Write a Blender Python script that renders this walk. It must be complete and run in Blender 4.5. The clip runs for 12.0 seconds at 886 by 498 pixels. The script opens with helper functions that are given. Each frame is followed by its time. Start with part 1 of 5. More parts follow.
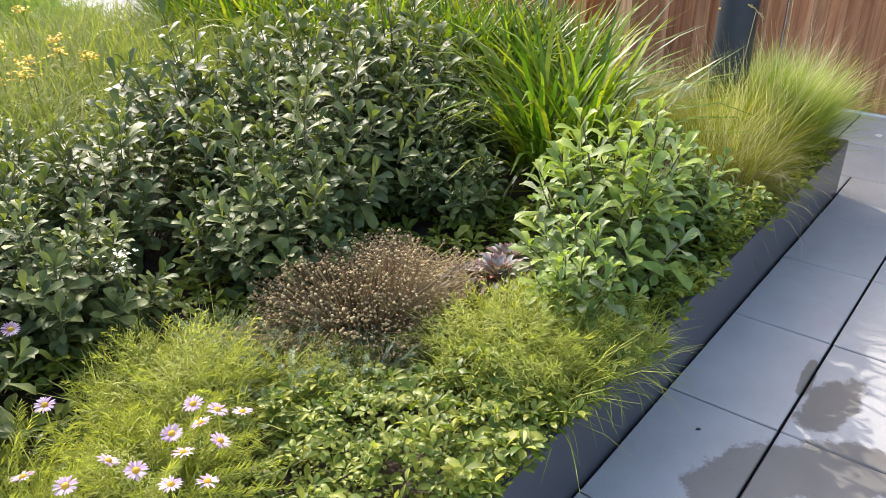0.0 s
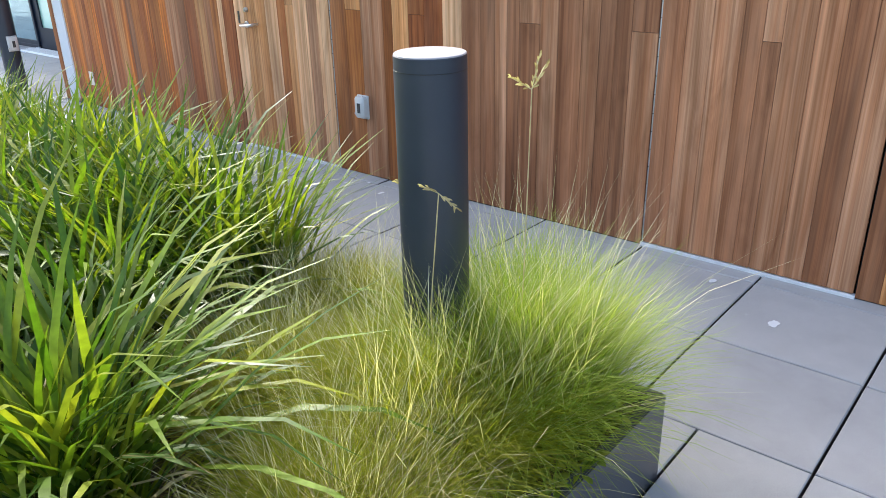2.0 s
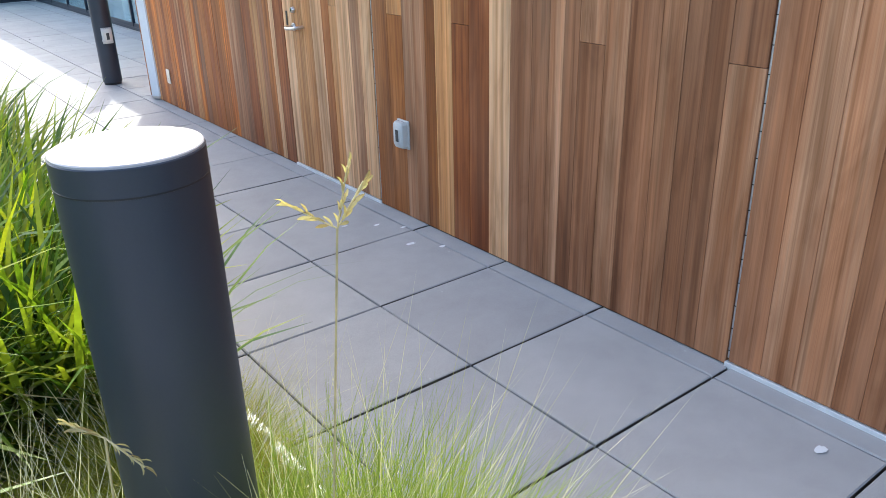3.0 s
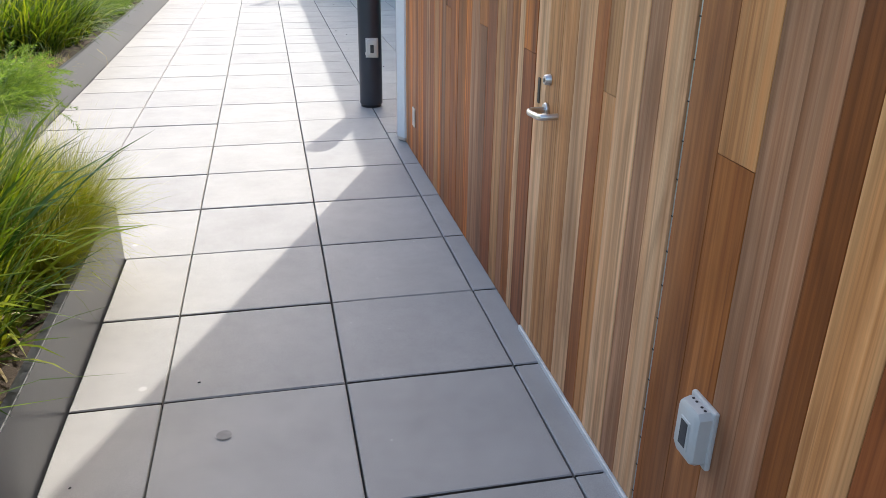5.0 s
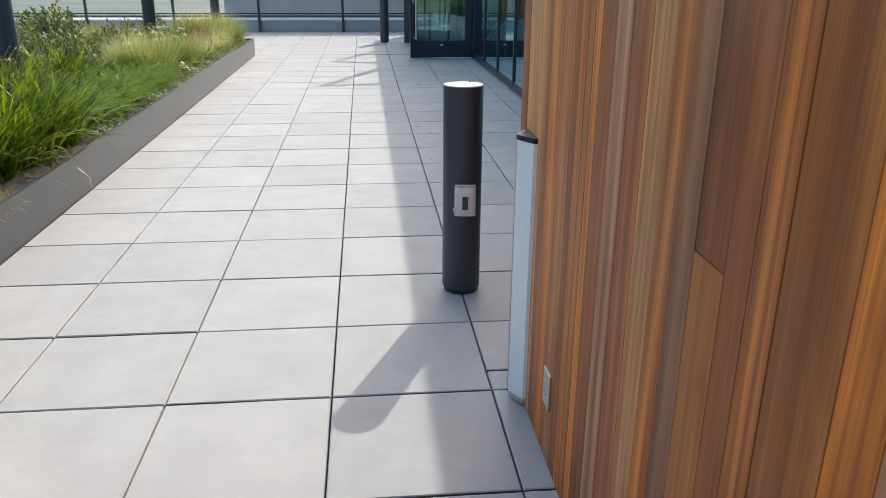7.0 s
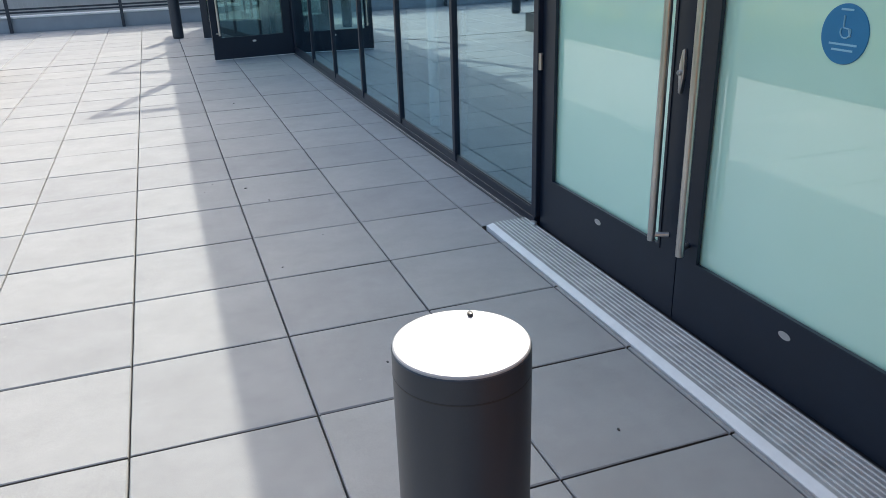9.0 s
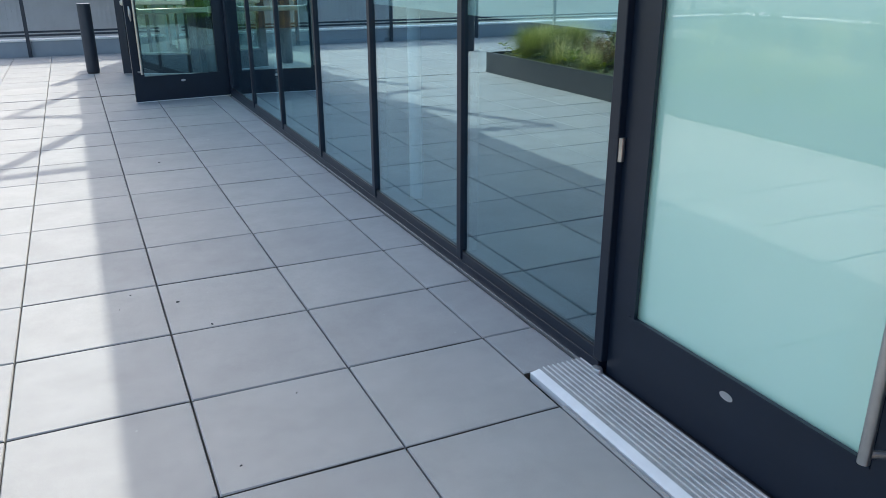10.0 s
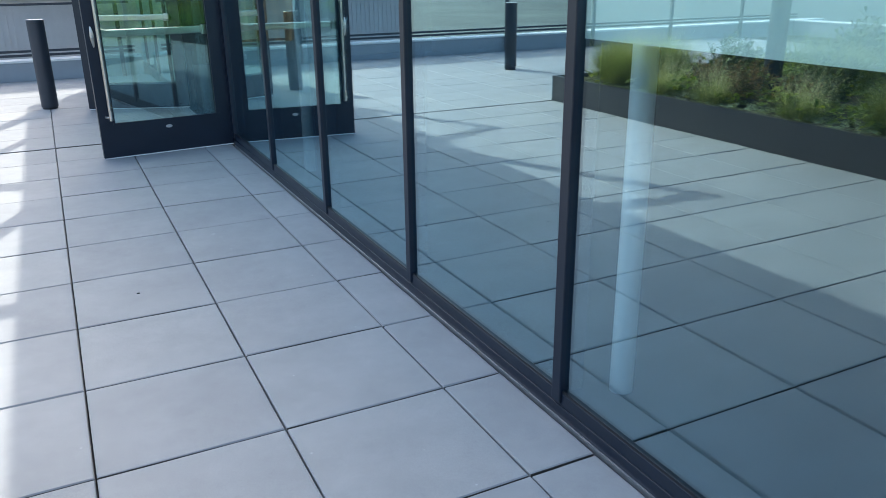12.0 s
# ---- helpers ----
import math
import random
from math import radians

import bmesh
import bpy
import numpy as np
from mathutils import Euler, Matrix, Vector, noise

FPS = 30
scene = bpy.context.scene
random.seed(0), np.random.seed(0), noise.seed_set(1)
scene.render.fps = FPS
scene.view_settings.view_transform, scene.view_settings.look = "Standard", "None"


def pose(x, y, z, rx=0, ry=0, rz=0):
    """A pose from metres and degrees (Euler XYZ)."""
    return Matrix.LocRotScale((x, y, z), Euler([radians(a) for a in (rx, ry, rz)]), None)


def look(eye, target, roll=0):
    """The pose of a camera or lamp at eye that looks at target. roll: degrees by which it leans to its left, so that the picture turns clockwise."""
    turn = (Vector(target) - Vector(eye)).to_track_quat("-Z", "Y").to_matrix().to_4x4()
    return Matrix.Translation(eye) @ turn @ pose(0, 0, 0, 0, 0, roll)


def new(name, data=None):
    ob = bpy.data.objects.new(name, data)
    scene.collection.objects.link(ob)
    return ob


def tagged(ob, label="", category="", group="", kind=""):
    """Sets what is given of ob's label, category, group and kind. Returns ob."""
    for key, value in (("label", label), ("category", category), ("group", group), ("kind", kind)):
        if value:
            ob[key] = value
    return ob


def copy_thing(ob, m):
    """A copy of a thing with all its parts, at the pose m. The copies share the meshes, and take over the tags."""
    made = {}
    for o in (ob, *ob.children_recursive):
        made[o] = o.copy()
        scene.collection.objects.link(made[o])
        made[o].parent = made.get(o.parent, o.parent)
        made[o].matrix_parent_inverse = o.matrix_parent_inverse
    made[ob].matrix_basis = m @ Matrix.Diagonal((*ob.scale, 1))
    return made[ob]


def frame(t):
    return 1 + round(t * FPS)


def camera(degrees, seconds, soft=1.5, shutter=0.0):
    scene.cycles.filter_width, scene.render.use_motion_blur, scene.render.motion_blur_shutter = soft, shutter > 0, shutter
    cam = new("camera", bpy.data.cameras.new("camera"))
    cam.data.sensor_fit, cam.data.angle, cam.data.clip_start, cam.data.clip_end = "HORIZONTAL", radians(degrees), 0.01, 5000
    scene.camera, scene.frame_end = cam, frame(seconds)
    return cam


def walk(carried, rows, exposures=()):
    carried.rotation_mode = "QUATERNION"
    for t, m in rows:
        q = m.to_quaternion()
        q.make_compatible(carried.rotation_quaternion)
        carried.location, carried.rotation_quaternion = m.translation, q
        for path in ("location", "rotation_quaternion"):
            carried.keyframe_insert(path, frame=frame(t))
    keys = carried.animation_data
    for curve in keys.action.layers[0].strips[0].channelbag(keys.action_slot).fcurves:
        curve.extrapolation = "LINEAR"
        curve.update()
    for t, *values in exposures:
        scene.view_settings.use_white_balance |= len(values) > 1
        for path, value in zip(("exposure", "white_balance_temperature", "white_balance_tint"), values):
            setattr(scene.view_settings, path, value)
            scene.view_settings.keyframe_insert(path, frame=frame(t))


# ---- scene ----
# The terrace lies at z = 0, the wooden wall's face at x = 0.1, the glass at x = 1.46; y runs along both.
cam = camera(59.7, 12.0, soft=0.75)
PATH = [
    (0, (-5.789, -8.295, 1.596), (-4.395, -7.18, 0.694), -0.3),
    (0.5, (-5.265, -8.3, 1.579), (-3.969, -7.047, 0.713), -0.1),
    (1, (-4.623, -8.385, 1.581), (-3.298, -7.115, 0.786), -0.5),
    (1.5, (-4.044, -8.376, 1.595), (-2.67, -7.139, 0.831), -0.9),
    (2, (-3.385, -8.3, 1.589), (-1.984, -7.111, 0.799), -1.3),
    (2.5, (-2.717, -8.19, 1.592), (-1.449, -6.865, 0.795), -1.8),
    (2.7, (-2.524, -8.089, 1.548), (-1.33, -6.695, 0.753), -1.9),
    (3.1, (-2.02, -7.97, 1.535), (-0.944, -6.490, 0.735), -1.2),
    (3.5, (-1.45, -7.82, 1.525), (-0.535, -6.235, 0.725), -0.5),
    (3.9, (-1.14, -7.36, 1.515), (-0.396, -5.688, 0.715), 0.3),
    (4.3, (-0.993, -6.833, 1.516), (-0.41, -5.097, 0.712), 0.9),
    (4.5, (-0.873, -6.633, 1.499), (-0.344, -4.878, 0.698), 0.8),
    (5, (-0.777, -5.949, 1.524), (-0.382, -4.164, 0.713), 0.8),
    (5.5, (-0.613, -5.292, 1.512), (-0.33, -3.477, 0.723), 0.5),
    (6, (-0.553, -4.661, 1.541), (-0.35, -2.814, 0.801), 0.3),
    (6.5, (-0.515, -3.971, 1.549), (-0.344, -2.105, 0.849), 0.2),
    (6.7, (-0.452, -3.641, 1.52), (-0.279, -1.768, 0.838), 0.3),
    (8.5, (-0.454, -1.186, 1.521), (0.018, 0.609, 0.774), -1.7),
    (9, (-0.312, -0.44, 1.512), (0.294, 1.311, 0.76), -1.9),
    (9.5, (-0.337, 0.281, 1.504), (0.387, 1.998, 0.777), -1.5),
    (10, (-0.196, 1.001, 1.51), (0.591, 2.706, 0.823), -0.2),
    (10.5, (-0.208, 1.698, 1.498), (0.547, 3.418, 0.81), -0.4),
    (11, (-0.097, 2.339, 1.48), (0.641, 4.059, 0.775), -0.4),
    (11.5, (-0.075, 3.071, 1.493), (0.653, 4.795, 0.787), -0.3),
    (12, (0.082, 3.784, 1.488), (0.915, 5.471, 0.81), -0.7),
]
walk(cam, [(t, look(eye, target, roll)) for t, eye, target, roll in PATH],
     exposures=[(0.0, 1.82, 6650, 12), (0.5, 1.95, 6330, 11), (1.0, 1.95, 6380, 10), (2.7, 2.02, 6300, 8), (4.5, 1.47, 6450, 8), (5.5, 1.41, 6600, 9), (6.5, 1.14, 6550, 7), (8.5, 1.13, 6550, 7), (9.5, 1.21, 6450, 6), (11.0, 1.57, 6300, 6), (12.0, 1.67, 6250, 6)])

# ---- light ----
SUN = Vector((0.507, 1.155, 1.0)).normalized()
world = bpy.data.worlds.new("sky")
world.use_nodes = True
scene.world = world
sky = world.node_tree.nodes.new("ShaderNodeTexSky")
sky.sky_type = "NISHITA"
sky.sun_disc = False
sky.sun_elevation = math.asin(SUN.z)
sky.dust_density, sky.air_density = 3.5, 1.0
sky.sun_rotation = math.atan2(SUN.x, SUN.y)
back = world.node_tree.nodes["Background"]
back.inputs["Strength"].default_value = 0.15
world.node_tree.links.new(sky.outputs["Color"], back.inputs["Color"])
sun_data = bpy.data.lights.new("sun", "SUN")
sun_data.energy, sun_data.angle, sun_data.color = 2.0, radians(0.55), (0.76, 0.73, 0.68)
sun = new("sun", sun_data)
sun.matrix_world = look(SUN * 40, (0, 0, 0))


# ---- materials ----
def node_material(name):
    m = bpy.data.materials.new(name)
    m.use_nodes = True
    nt = m.node_tree
    return m, nt, nt.nodes["Principled BSDF"]


def add(nt, kind, **values):
    n = nt.nodes.new(kind)
    for key, value in values.items():
        n.inputs[key.replace("_", " ")].default_value = value
    return n


def coords(nt, scale=(1, 1, 1), source="Object"):
    tc = nt.nodes.new("ShaderNodeTexCoord")
    mp = add(nt, "ShaderNodeMapping", Scale=scale)
    nt.links.new(tc.outputs[source], mp.inputs["Vector"])
    return mp.outputs["Vector"]


def ramp(nt, fac, stops):
    r = nt.nodes.new("ShaderNodeValToRGB")
    while len(r.color_ramp.elements) < len(stops):
        r.color_ramp.elements.new(0.5)
    for e, (p, c) in zip(r.color_ramp.elements, stops):
        e.position, e.color = p, (*c, 1)
    nt.links.new(fac, r.inputs["Fac"])
    return r.outputs["Color"]


def mixed(nt, fac, a, b, how="MIX"):
    m = nt.nodes.new("ShaderNodeMix")
    m.data_type, m.blend_type = "RGBA", how
    for value, socket in ((fac, m.inputs[0]), (a, m.inputs[6]), (b, m.inputs[7])):
        if isinstance(value, bpy.types.NodeSocket):
            nt.links.new(value, socket)
        elif isinstance(value, (int, float)):
            socket.default_value = value
        else:
            socket.default_value = (*value, 1)
    return m.outputs[2]


def bump(nt, bsdf, height, strength, distance=0.01):
    b = add(nt, "ShaderNodeBump", Strength=strength, Distance=distance)
    nt.links.new(height, b.inputs["Height"])
    nt.links.new(b.outputs["Normal"], bsdf.inputs["Normal"])


def speckled(name, colour, vary=0.2, scale=12.0, fine=160.0, rough=0.7, metal=0.0, relief=0.15, source="Object", random_tone=0.0):
    """A plain surface with cloudy tone at two scales and fine relief."""
    m, nt, bsdf = node_material(name)
    at = coords(nt, source=source)
    big = add(nt, "ShaderNodeTexNoise", Scale=scale, Detail=5.0, Roughness=0.6)
    small = add(nt, "ShaderNodeTexNoise", Scale=fine, Detail=3.0, Roughness=0.7)
    nt.links.new(at, big.inputs["Vector"])
    nt.links.new(at, small.inputs["Vector"])
    lo, hi = [tuple(max(0.0, c * (1 + k * vary)) for c in colour) for k in (-1, 1)]
    col = ramp(nt, big.outputs["Fac"], ((0.3, lo), (0.7, hi)))
    col = mixed(nt, 0.35, col, ramp(nt, small.outputs["Fac"], ((0.3, lo), (0.7, hi))))
    if random_tone:
        info = nt.nodes.new("ShaderNodeObjectInfo")
        dark = tuple(c * (1 - random_tone) for c in (1, 1, 1))
        light = tuple(c * (1 + random_tone) for c in (1, 0.995, 0.985))
        col = mixed(nt, 1.0, col, ramp(nt, info.outputs["Random"], ((0, dark), (1, light))), "MULTIPLY")
    nt.links.new(col, bsdf.inputs["Base Color"])
    bsdf.inputs["Roughness"].default_value, bsdf.inputs["Metallic"].default_value = rough, metal
    bump(nt, bsdf, small.outputs["Fac"], relief, 0.002)
    return m


def paver_material():
    m, nt, bsdf = node_material("concrete_paver")
    at = coords(nt, source="Generated")
    tc = nt.nodes.new("ShaderNodeNewGeometry")
    info = nt.nodes.new("ShaderNodeObjectInfo")
    big = add(nt, "ShaderNodeTexNoise", Scale=3.2, Detail=6.0, Roughness=0.6)
    nt.links.new(tc.outputs["Position"], big.inputs["Vector"])
    mid = add(nt, "ShaderNodeTexNoise", Scale=14.0, Detail=4.0, Roughness=0.65)
    nt.links.new(tc.outputs["Position"], mid.inputs["Vector"])
    grit = add(nt, "ShaderNodeTexNoise", Scale=300.0, Detail=2.0, Roughness=0.8)
    nt.links.new(tc.outputs["Position"], grit.inputs["Vector"])
    col = ramp(nt, big.outputs["Fac"], ((0.32, (0.30, 0.296, 0.288)), (0.68, (0.43, 0.425, 0.415))))
    col = mixed(nt, 0.4, col, ramp(nt, mid.outputs["Fac"], ((0.25, (0.30, 0.295, 0.287)), (0.75, (0.41, 0.405, 0.395)))))
    col = mixed(nt, 0.32, col, ramp(nt, grit.outputs["Fac"], ((0.35, (0.24, 0.235, 0.23)), (0.65, (0.48, 0.475, 0.46)))))
    # small pale lime spots and a few dark specks
    spot = add(nt, "ShaderNodeTexVoronoi", Scale=3.1, Randomness=1.0)
    nt.links.new(tc.outputs["Position"], spot.inputs["Vector"])
    mask = ramp(nt, spot.outputs["Distance"], ((0.03, (1, 1, 1)), (0.055, (0, 0, 0))))
    pick = ramp(nt, spot.outputs["Color"], ((0.80, (0, 0, 0)), (0.82, (0.55, 0.55, 0.55))))
    col = mixed(nt, mixed(nt, 1.0, mask, pick, "MULTIPLY"), col, (0.60, 0.60, 0.59))
    speck = add(nt, "ShaderNodeTexVoronoi", Scale=13.0, Randomness=1.0)
    nt.links.new(tc.outputs["Position"], speck.inputs["Vector"])
    mask = ramp(nt, speck.outputs["Distance"], ((0.03, (1, 1, 1)), (0.07, (0, 0, 0))))
    pick = ramp(nt, speck.outputs["Color"], ((0.72, (0, 0, 0)), (0.76, (0.6, 0.6, 0.6))))
    col = mixed(nt, mixed(nt, 1.0, mask, pick, "MULTIPLY"), col, (0.62, 0.62, 0.61))
    # water stains that are drying, on a few slabs beside the planter
    wet = None
    for x, y, long, wide, turn in ((-3.92, -7.93, 0.23, 0.12, -25), (-3.74, -8.12, 0.20, 0.13, -40), (-3.43, -8.02, 0.19, 0.075, -10), (-3.32, -7.92, 0.13, 0.022, 4)):
        mp = add(nt, "ShaderNodeMapping", Location=(x, y, 0.0), Rotation=(0.0, 0.0, radians(turn)), Scale=(long, wide, 1.0))
        mp.vector_type = "TEXTURE"
        nt.links.new(tc.outputs["Position"], mp.inputs["Vector"])
        far = nt.nodes.new("ShaderNodeVectorMath")
        far.operation = "LENGTH"
        nt.links.new(mp.outputs["Vector"], far.inputs[0])
        rough_edge = nt.nodes.new("ShaderNodeMath")
        rough_edge.operation = "MULTIPLY_ADD"
        rough_edge.inputs[1].default_value = 1.1
        nt.links.new(mid.outputs["Fac"], rough_edge.inputs[0])
        nt.links.new(far.outputs["Value"], rough_edge.inputs[2])
        half = nt.nodes.new("ShaderNodeMapRange")
        half.inputs["From Min"].default_value, half.inputs["From Max"].default_value = 1.48, 1.62
        half.inputs["To Min"].default_value, half.inputs["To Max"].default_value = 1.0, 0.0
        nt.links.new(rough_edge.outputs["Value"], half.inputs["Value"])
        one = half.outputs["Result"]
        wet = one if wet is None else mixed(nt, 1.0, wet, one, "LIGHTEN")
    col = mixed(nt, wet, col, mixed(nt, 1.0, col, (0.46, 0.44, 0.40), "MULTIPLY"))
    damp_gloss = ramp(nt, wet, ((0.0, (0.72, 0.72, 0.72)), (1.0, (0.36, 0.36, 0.36))))
    nt.links.new(damp_gloss, bsdf.inputs["Roughness"])
    tone = ramp(nt, info.outputs["Random"], ((0, (0.93, 0.93, 0.935)), (1, (1.05, 1.045, 1.03))))
    col = mixed(nt, 1.0, col, tone, "MULTIPLY")
    nt.links.new(col, bsdf.inputs["Base Color"])
    bump(nt, bsdf, grit.outputs["Fac"], 0.25, 0.0015)
    return m


def cedar_material(name, hue, second, contrast=1.0):
    """Vertical cedar boards: the grain runs along z, two hues run in streaks, each board a little apart."""
    m, nt, bsdf = node_material("cedar_" + name)
    info = nt.nodes.new("ShaderNodeObjectInfo")
    geo = nt.nodes.new("ShaderNodeNewGeometry")
    off = add(nt, "ShaderNodeVectorMath")
    off.operation = "MULTIPLY_ADD"
    nt.links.new(info.outputs["Random"], off.inputs[0])
    off.inputs[1].default_value = (37.0, 91.0, 53.0)
    nt.links.new(geo.outputs["Position"], off.inputs[2])

    def along(scale, detail, rough, distortion=0.0):
        mp = add(nt, "ShaderNodeMapping", Scale=scale)
        nt.links.new(off.outputs["Vector"], mp.inputs["Vector"])
        n = add(nt, "ShaderNodeTexNoise", Scale=1.0, Detail=detail, Roughness=rough, Distortion=distortion)
        nt.links.new(mp.outputs["Vector"], n.inputs["Vector"])
        return n.outputs["Fac"]

    grain = along((17, 17, 0.5), 5.0, 0.6, 1.2)
    fine = along((240, 240, 3.0), 3.0, 0.7)
    rings = along((52, 52, 0.75), 3.0, 0.55, 1.5)
    weather = along((3.0, 3.0, 0.9), 4.0, 0.6)
    patch = along((9, 9, 1.6), 4.0, 0.6, 0.8)
    k = contrast
    col = mixed(nt, ramp(nt, grain, ((0.40, (0, 0, 0)), (0.60, (1, 1, 1)))), hue, second)
    col = mixed(nt, 1.0, col, ramp(nt, rings, ((0.34, (1 - 0.20 * k, 1 - 0.25 * k, 1 - 0.29 * k)), (0.5, (1.0, 1.0, 1.0)), (0.68, (1 + 0.09 * k, 1 + 0.08 * k, 1 + 0.07 * k)))), "MULTIPLY")
    col = mixed(nt, 1.0, col, ramp(nt, fine, ((0.3, (0.92, 0.91, 0.90)), (0.7, (1.06, 1.06, 1.06)))), "MULTIPLY")
    col = mixed(nt, 1.0, col, ramp(nt, info.outputs["Random"], ((0, (0.86, 0.84, 0.82)), (1, (1.13, 1.13, 1.14)))), "MULTIPLY")
    col = mixed(nt, 1.0, col, ramp(nt, patch, ((0.32, (0.74, 0.70, 0.66)), (0.5, (1, 1, 1)), (0.68, (1.16, 1.16, 1.16)))), "MULTIPLY")
    grey = ramp(nt, weather, ((0.5, (0, 0, 0)), (0.8, (0.35, 0.35, 0.35))))
    col = mixed(nt, grey, col, (0.36, 0.22, 0.145))
    streak = along((32, 32, 0.16), 2.0, 0.5, 0.6)
    col = mixed(nt, 1.0, col, ramp(nt, streak, ((0.36, (0.78, 0.74, 0.69)), (0.5, (1, 1, 1)), (0.66, (1.13, 1.13, 1.13)))), "MULTIPLY")
    stain = along((5.0, 5.0, 0.35), 3.0, 0.5)
    col = mixed(nt, 1.0, col, ramp(nt, stain, ((0.34, (0.66, 0.58, 0.48)), (0.52, (1.0, 0.97, 0.89)))), "MULTIPLY")
    nt.links.new(col, bsdf.inputs["Base Color"])
    bsdf.inputs["Roughness"].default_value = 0.5
    bsdf.inputs["Specular IOR Level"].default_value = 0.25
    bump(nt, bsdf, fine, 0.2, 0.0015)
    return m


def glass_material(name, tint, gloss, base=0.0):
    """A thin coated pane: tinted see-through with a mirror share that grows towards grazing."""
    m = bpy.data.materials.new(name)
    m.use_nodes = True
    nt = m.node_tree
    nt.nodes.clear()
    out = nt.nodes.new("ShaderNodeOutputMaterial")
    clear = add(nt, "ShaderNodeBsdfTransparent", Color=(*tint, 1))
    mirror = add(nt, "ShaderNodeBsdfGlossy", Roughness=0.0, Color=(0.72, 0.93, 1.0, 1))
    facing = add(nt, "ShaderNodeLayerWeight", Blend=0.5)
    steep = nt.nodes.new("ShaderNodeMath")
    steep.operation = "POWER"
    steep.inputs[1].default_value = 1.8
    nt.links.new(facing.outputs["Facing"], steep.inputs[0])
    amount = nt.nodes.new("ShaderNodeMapRange")
    amount.inputs["To Min"].default_value, amount.inputs["To Max"].default_value = base, gloss
    nt.links.new(steep.outputs["Value"], amount.inputs["Value"])
    mix = nt.nodes.new("ShaderNodeMixShader")
    nt.links.new(amount.outputs["Result"], mix.inputs["Fac"])
    nt.links.new(clear.outputs["BSDF"], mix.inputs[1])
    nt.links.new(mirror.outputs["BSDF"], mix.inputs[2])
    nt.links.new(mix.outputs["Shader"], out.inputs["Surface"])
    return m


def film_material():
    """White privacy film behind a glossy pane."""
    m, nt, bsdf = node_material("frosted_glass")
    at = coords(nt)
    cloud = add(nt, "ShaderNodeTexNoise", Scale=1.5, Detail=3.0)
    nt.links.new(at, cloud.inputs["Vector"])
    nt.links.new(ramp(nt, cloud.outputs["Fac"], ((0.3, (0.60, 0.92, 0.74)), (0.7, (0.65, 0.96, 0.79)))), bsdf.inputs["Base Color"])
    bsdf.inputs["Roughness"].default_value = 0.35
    bsdf.inputs["Specular IOR Level"].default_value = 0.2
    bsdf.inputs["Coat Weight"].default_value, bsdf.inputs["Coat Roughness"].default_value = 1.0, 0.0
    bsdf.inputs["Coat IOR"].default_value = 2.5
    return m


def leaf_material(name, colours, rough=0.45, through_light=0.35):
    """Leaves: each one has its own green, and lets light through."""
    m, nt, bsdf = node_material(name)
    geo = nt.nodes.new("ShaderNodeNewGeometry")
    n = len(colours) - 1
    col = ramp(nt, geo.outputs["Random Per Island"], [(i / n, c) for i, c in enumerate(colours)])
    noise_at = add(nt, "ShaderNodeTexNoise", Scale=30.0, Detail=3.0)
    nt.links.new(geo.outputs["Position"], noise_at.inputs["Vector"])
    col = mixed(nt, 1.0, col, ramp(nt, noise_at.outputs["Fac"], ((0.3, (0.75, 0.75, 0.7)), (0.7, (1.2, 1.2, 1.15)))), "MULTIPLY")
    nt.links.new(col, bsdf.inputs["Base Color"])
    bsdf.inputs["Roughness"].default_value = rough
    bsdf.inputs["Specular IOR Level"].default_value = 0.3
    thin = nt.nodes.new("ShaderNodeBsdfTranslucent")
    nt.links.new(mixed(nt, 1.0, col, (1.25, 1.3, 0.5), "MULTIPLY"), thin.inputs["Color"])
    mix = add(nt, "ShaderNodeMixShader", Fac=through_light)
    nt.links.new(bsdf.outputs["BSDF"], mix.inputs[1])
    nt.links.new(thin.outputs["BSDF"], mix.inputs[2])
    nt.links.new(mix.outputs["Shader"], nt.nodes["Material Output"].inputs["Surface"])
    return m


PAVER = paver_material()
CEDAR = {"dark": cedar_material("dark", (0.24, 0.067, 0.019), (0.34, 0.103, 0.03)),
         "red": cedar_material("red", (0.4, 0.129, 0.039), (0.5, 0.193, 0.065)),
         "orange": cedar_material("orange", (0.64, 0.205, 0.030), (0.38, 0.104, 0.018), 1.3),
         "tan": cedar_material("tan", (0.64, 0.33, 0.145), (0.54, 0.235, 0.085)),
         "pale": cedar_material("pale", (0.76, 0.48, 0.29), (0.66, 0.36, 0.19), 0.8),
         "olive": cedar_material("olive", (0.55, 0.295, 0.135), (0.47, 0.215, 0.085), 0.9),
         "pink": cedar_material("pink", (0.50, 0.265, 0.155), (0.44, 0.195, 0.098), 0.9),
         "brown": cedar_material("brown", (0.44, 0.157, 0.040), (0.33, 0.106, 0.024)),
         "umber": cedar_material("umber", (0.30, 0.138, 0.074), (0.37, 0.158, 0.078), 0.9)}
BED = speckled("dark_bedding", (0.03, 0.03, 0.03), 0.3)
# joint dirt, darkened further for the shade on the cross joints
JOINT = speckled("joint_dirt_shade", (0.085, 0.075, 0.062), 0.4, 20.0, 200.0, 0.95)
CORE = speckled("wall_core", (0.025, 0.02, 0.018), 0.2)
PLANTER = speckled("painted_planter_steel", (0.052, 0.054, 0.062), 0.14, 4.0, 90.0, 0.30, 0.0, 0.05)
SOIL = speckled("soil", (0.07, 0.05, 0.035), 0.5, 9.0, 120.0, 0.95, 0.0, 1.0)
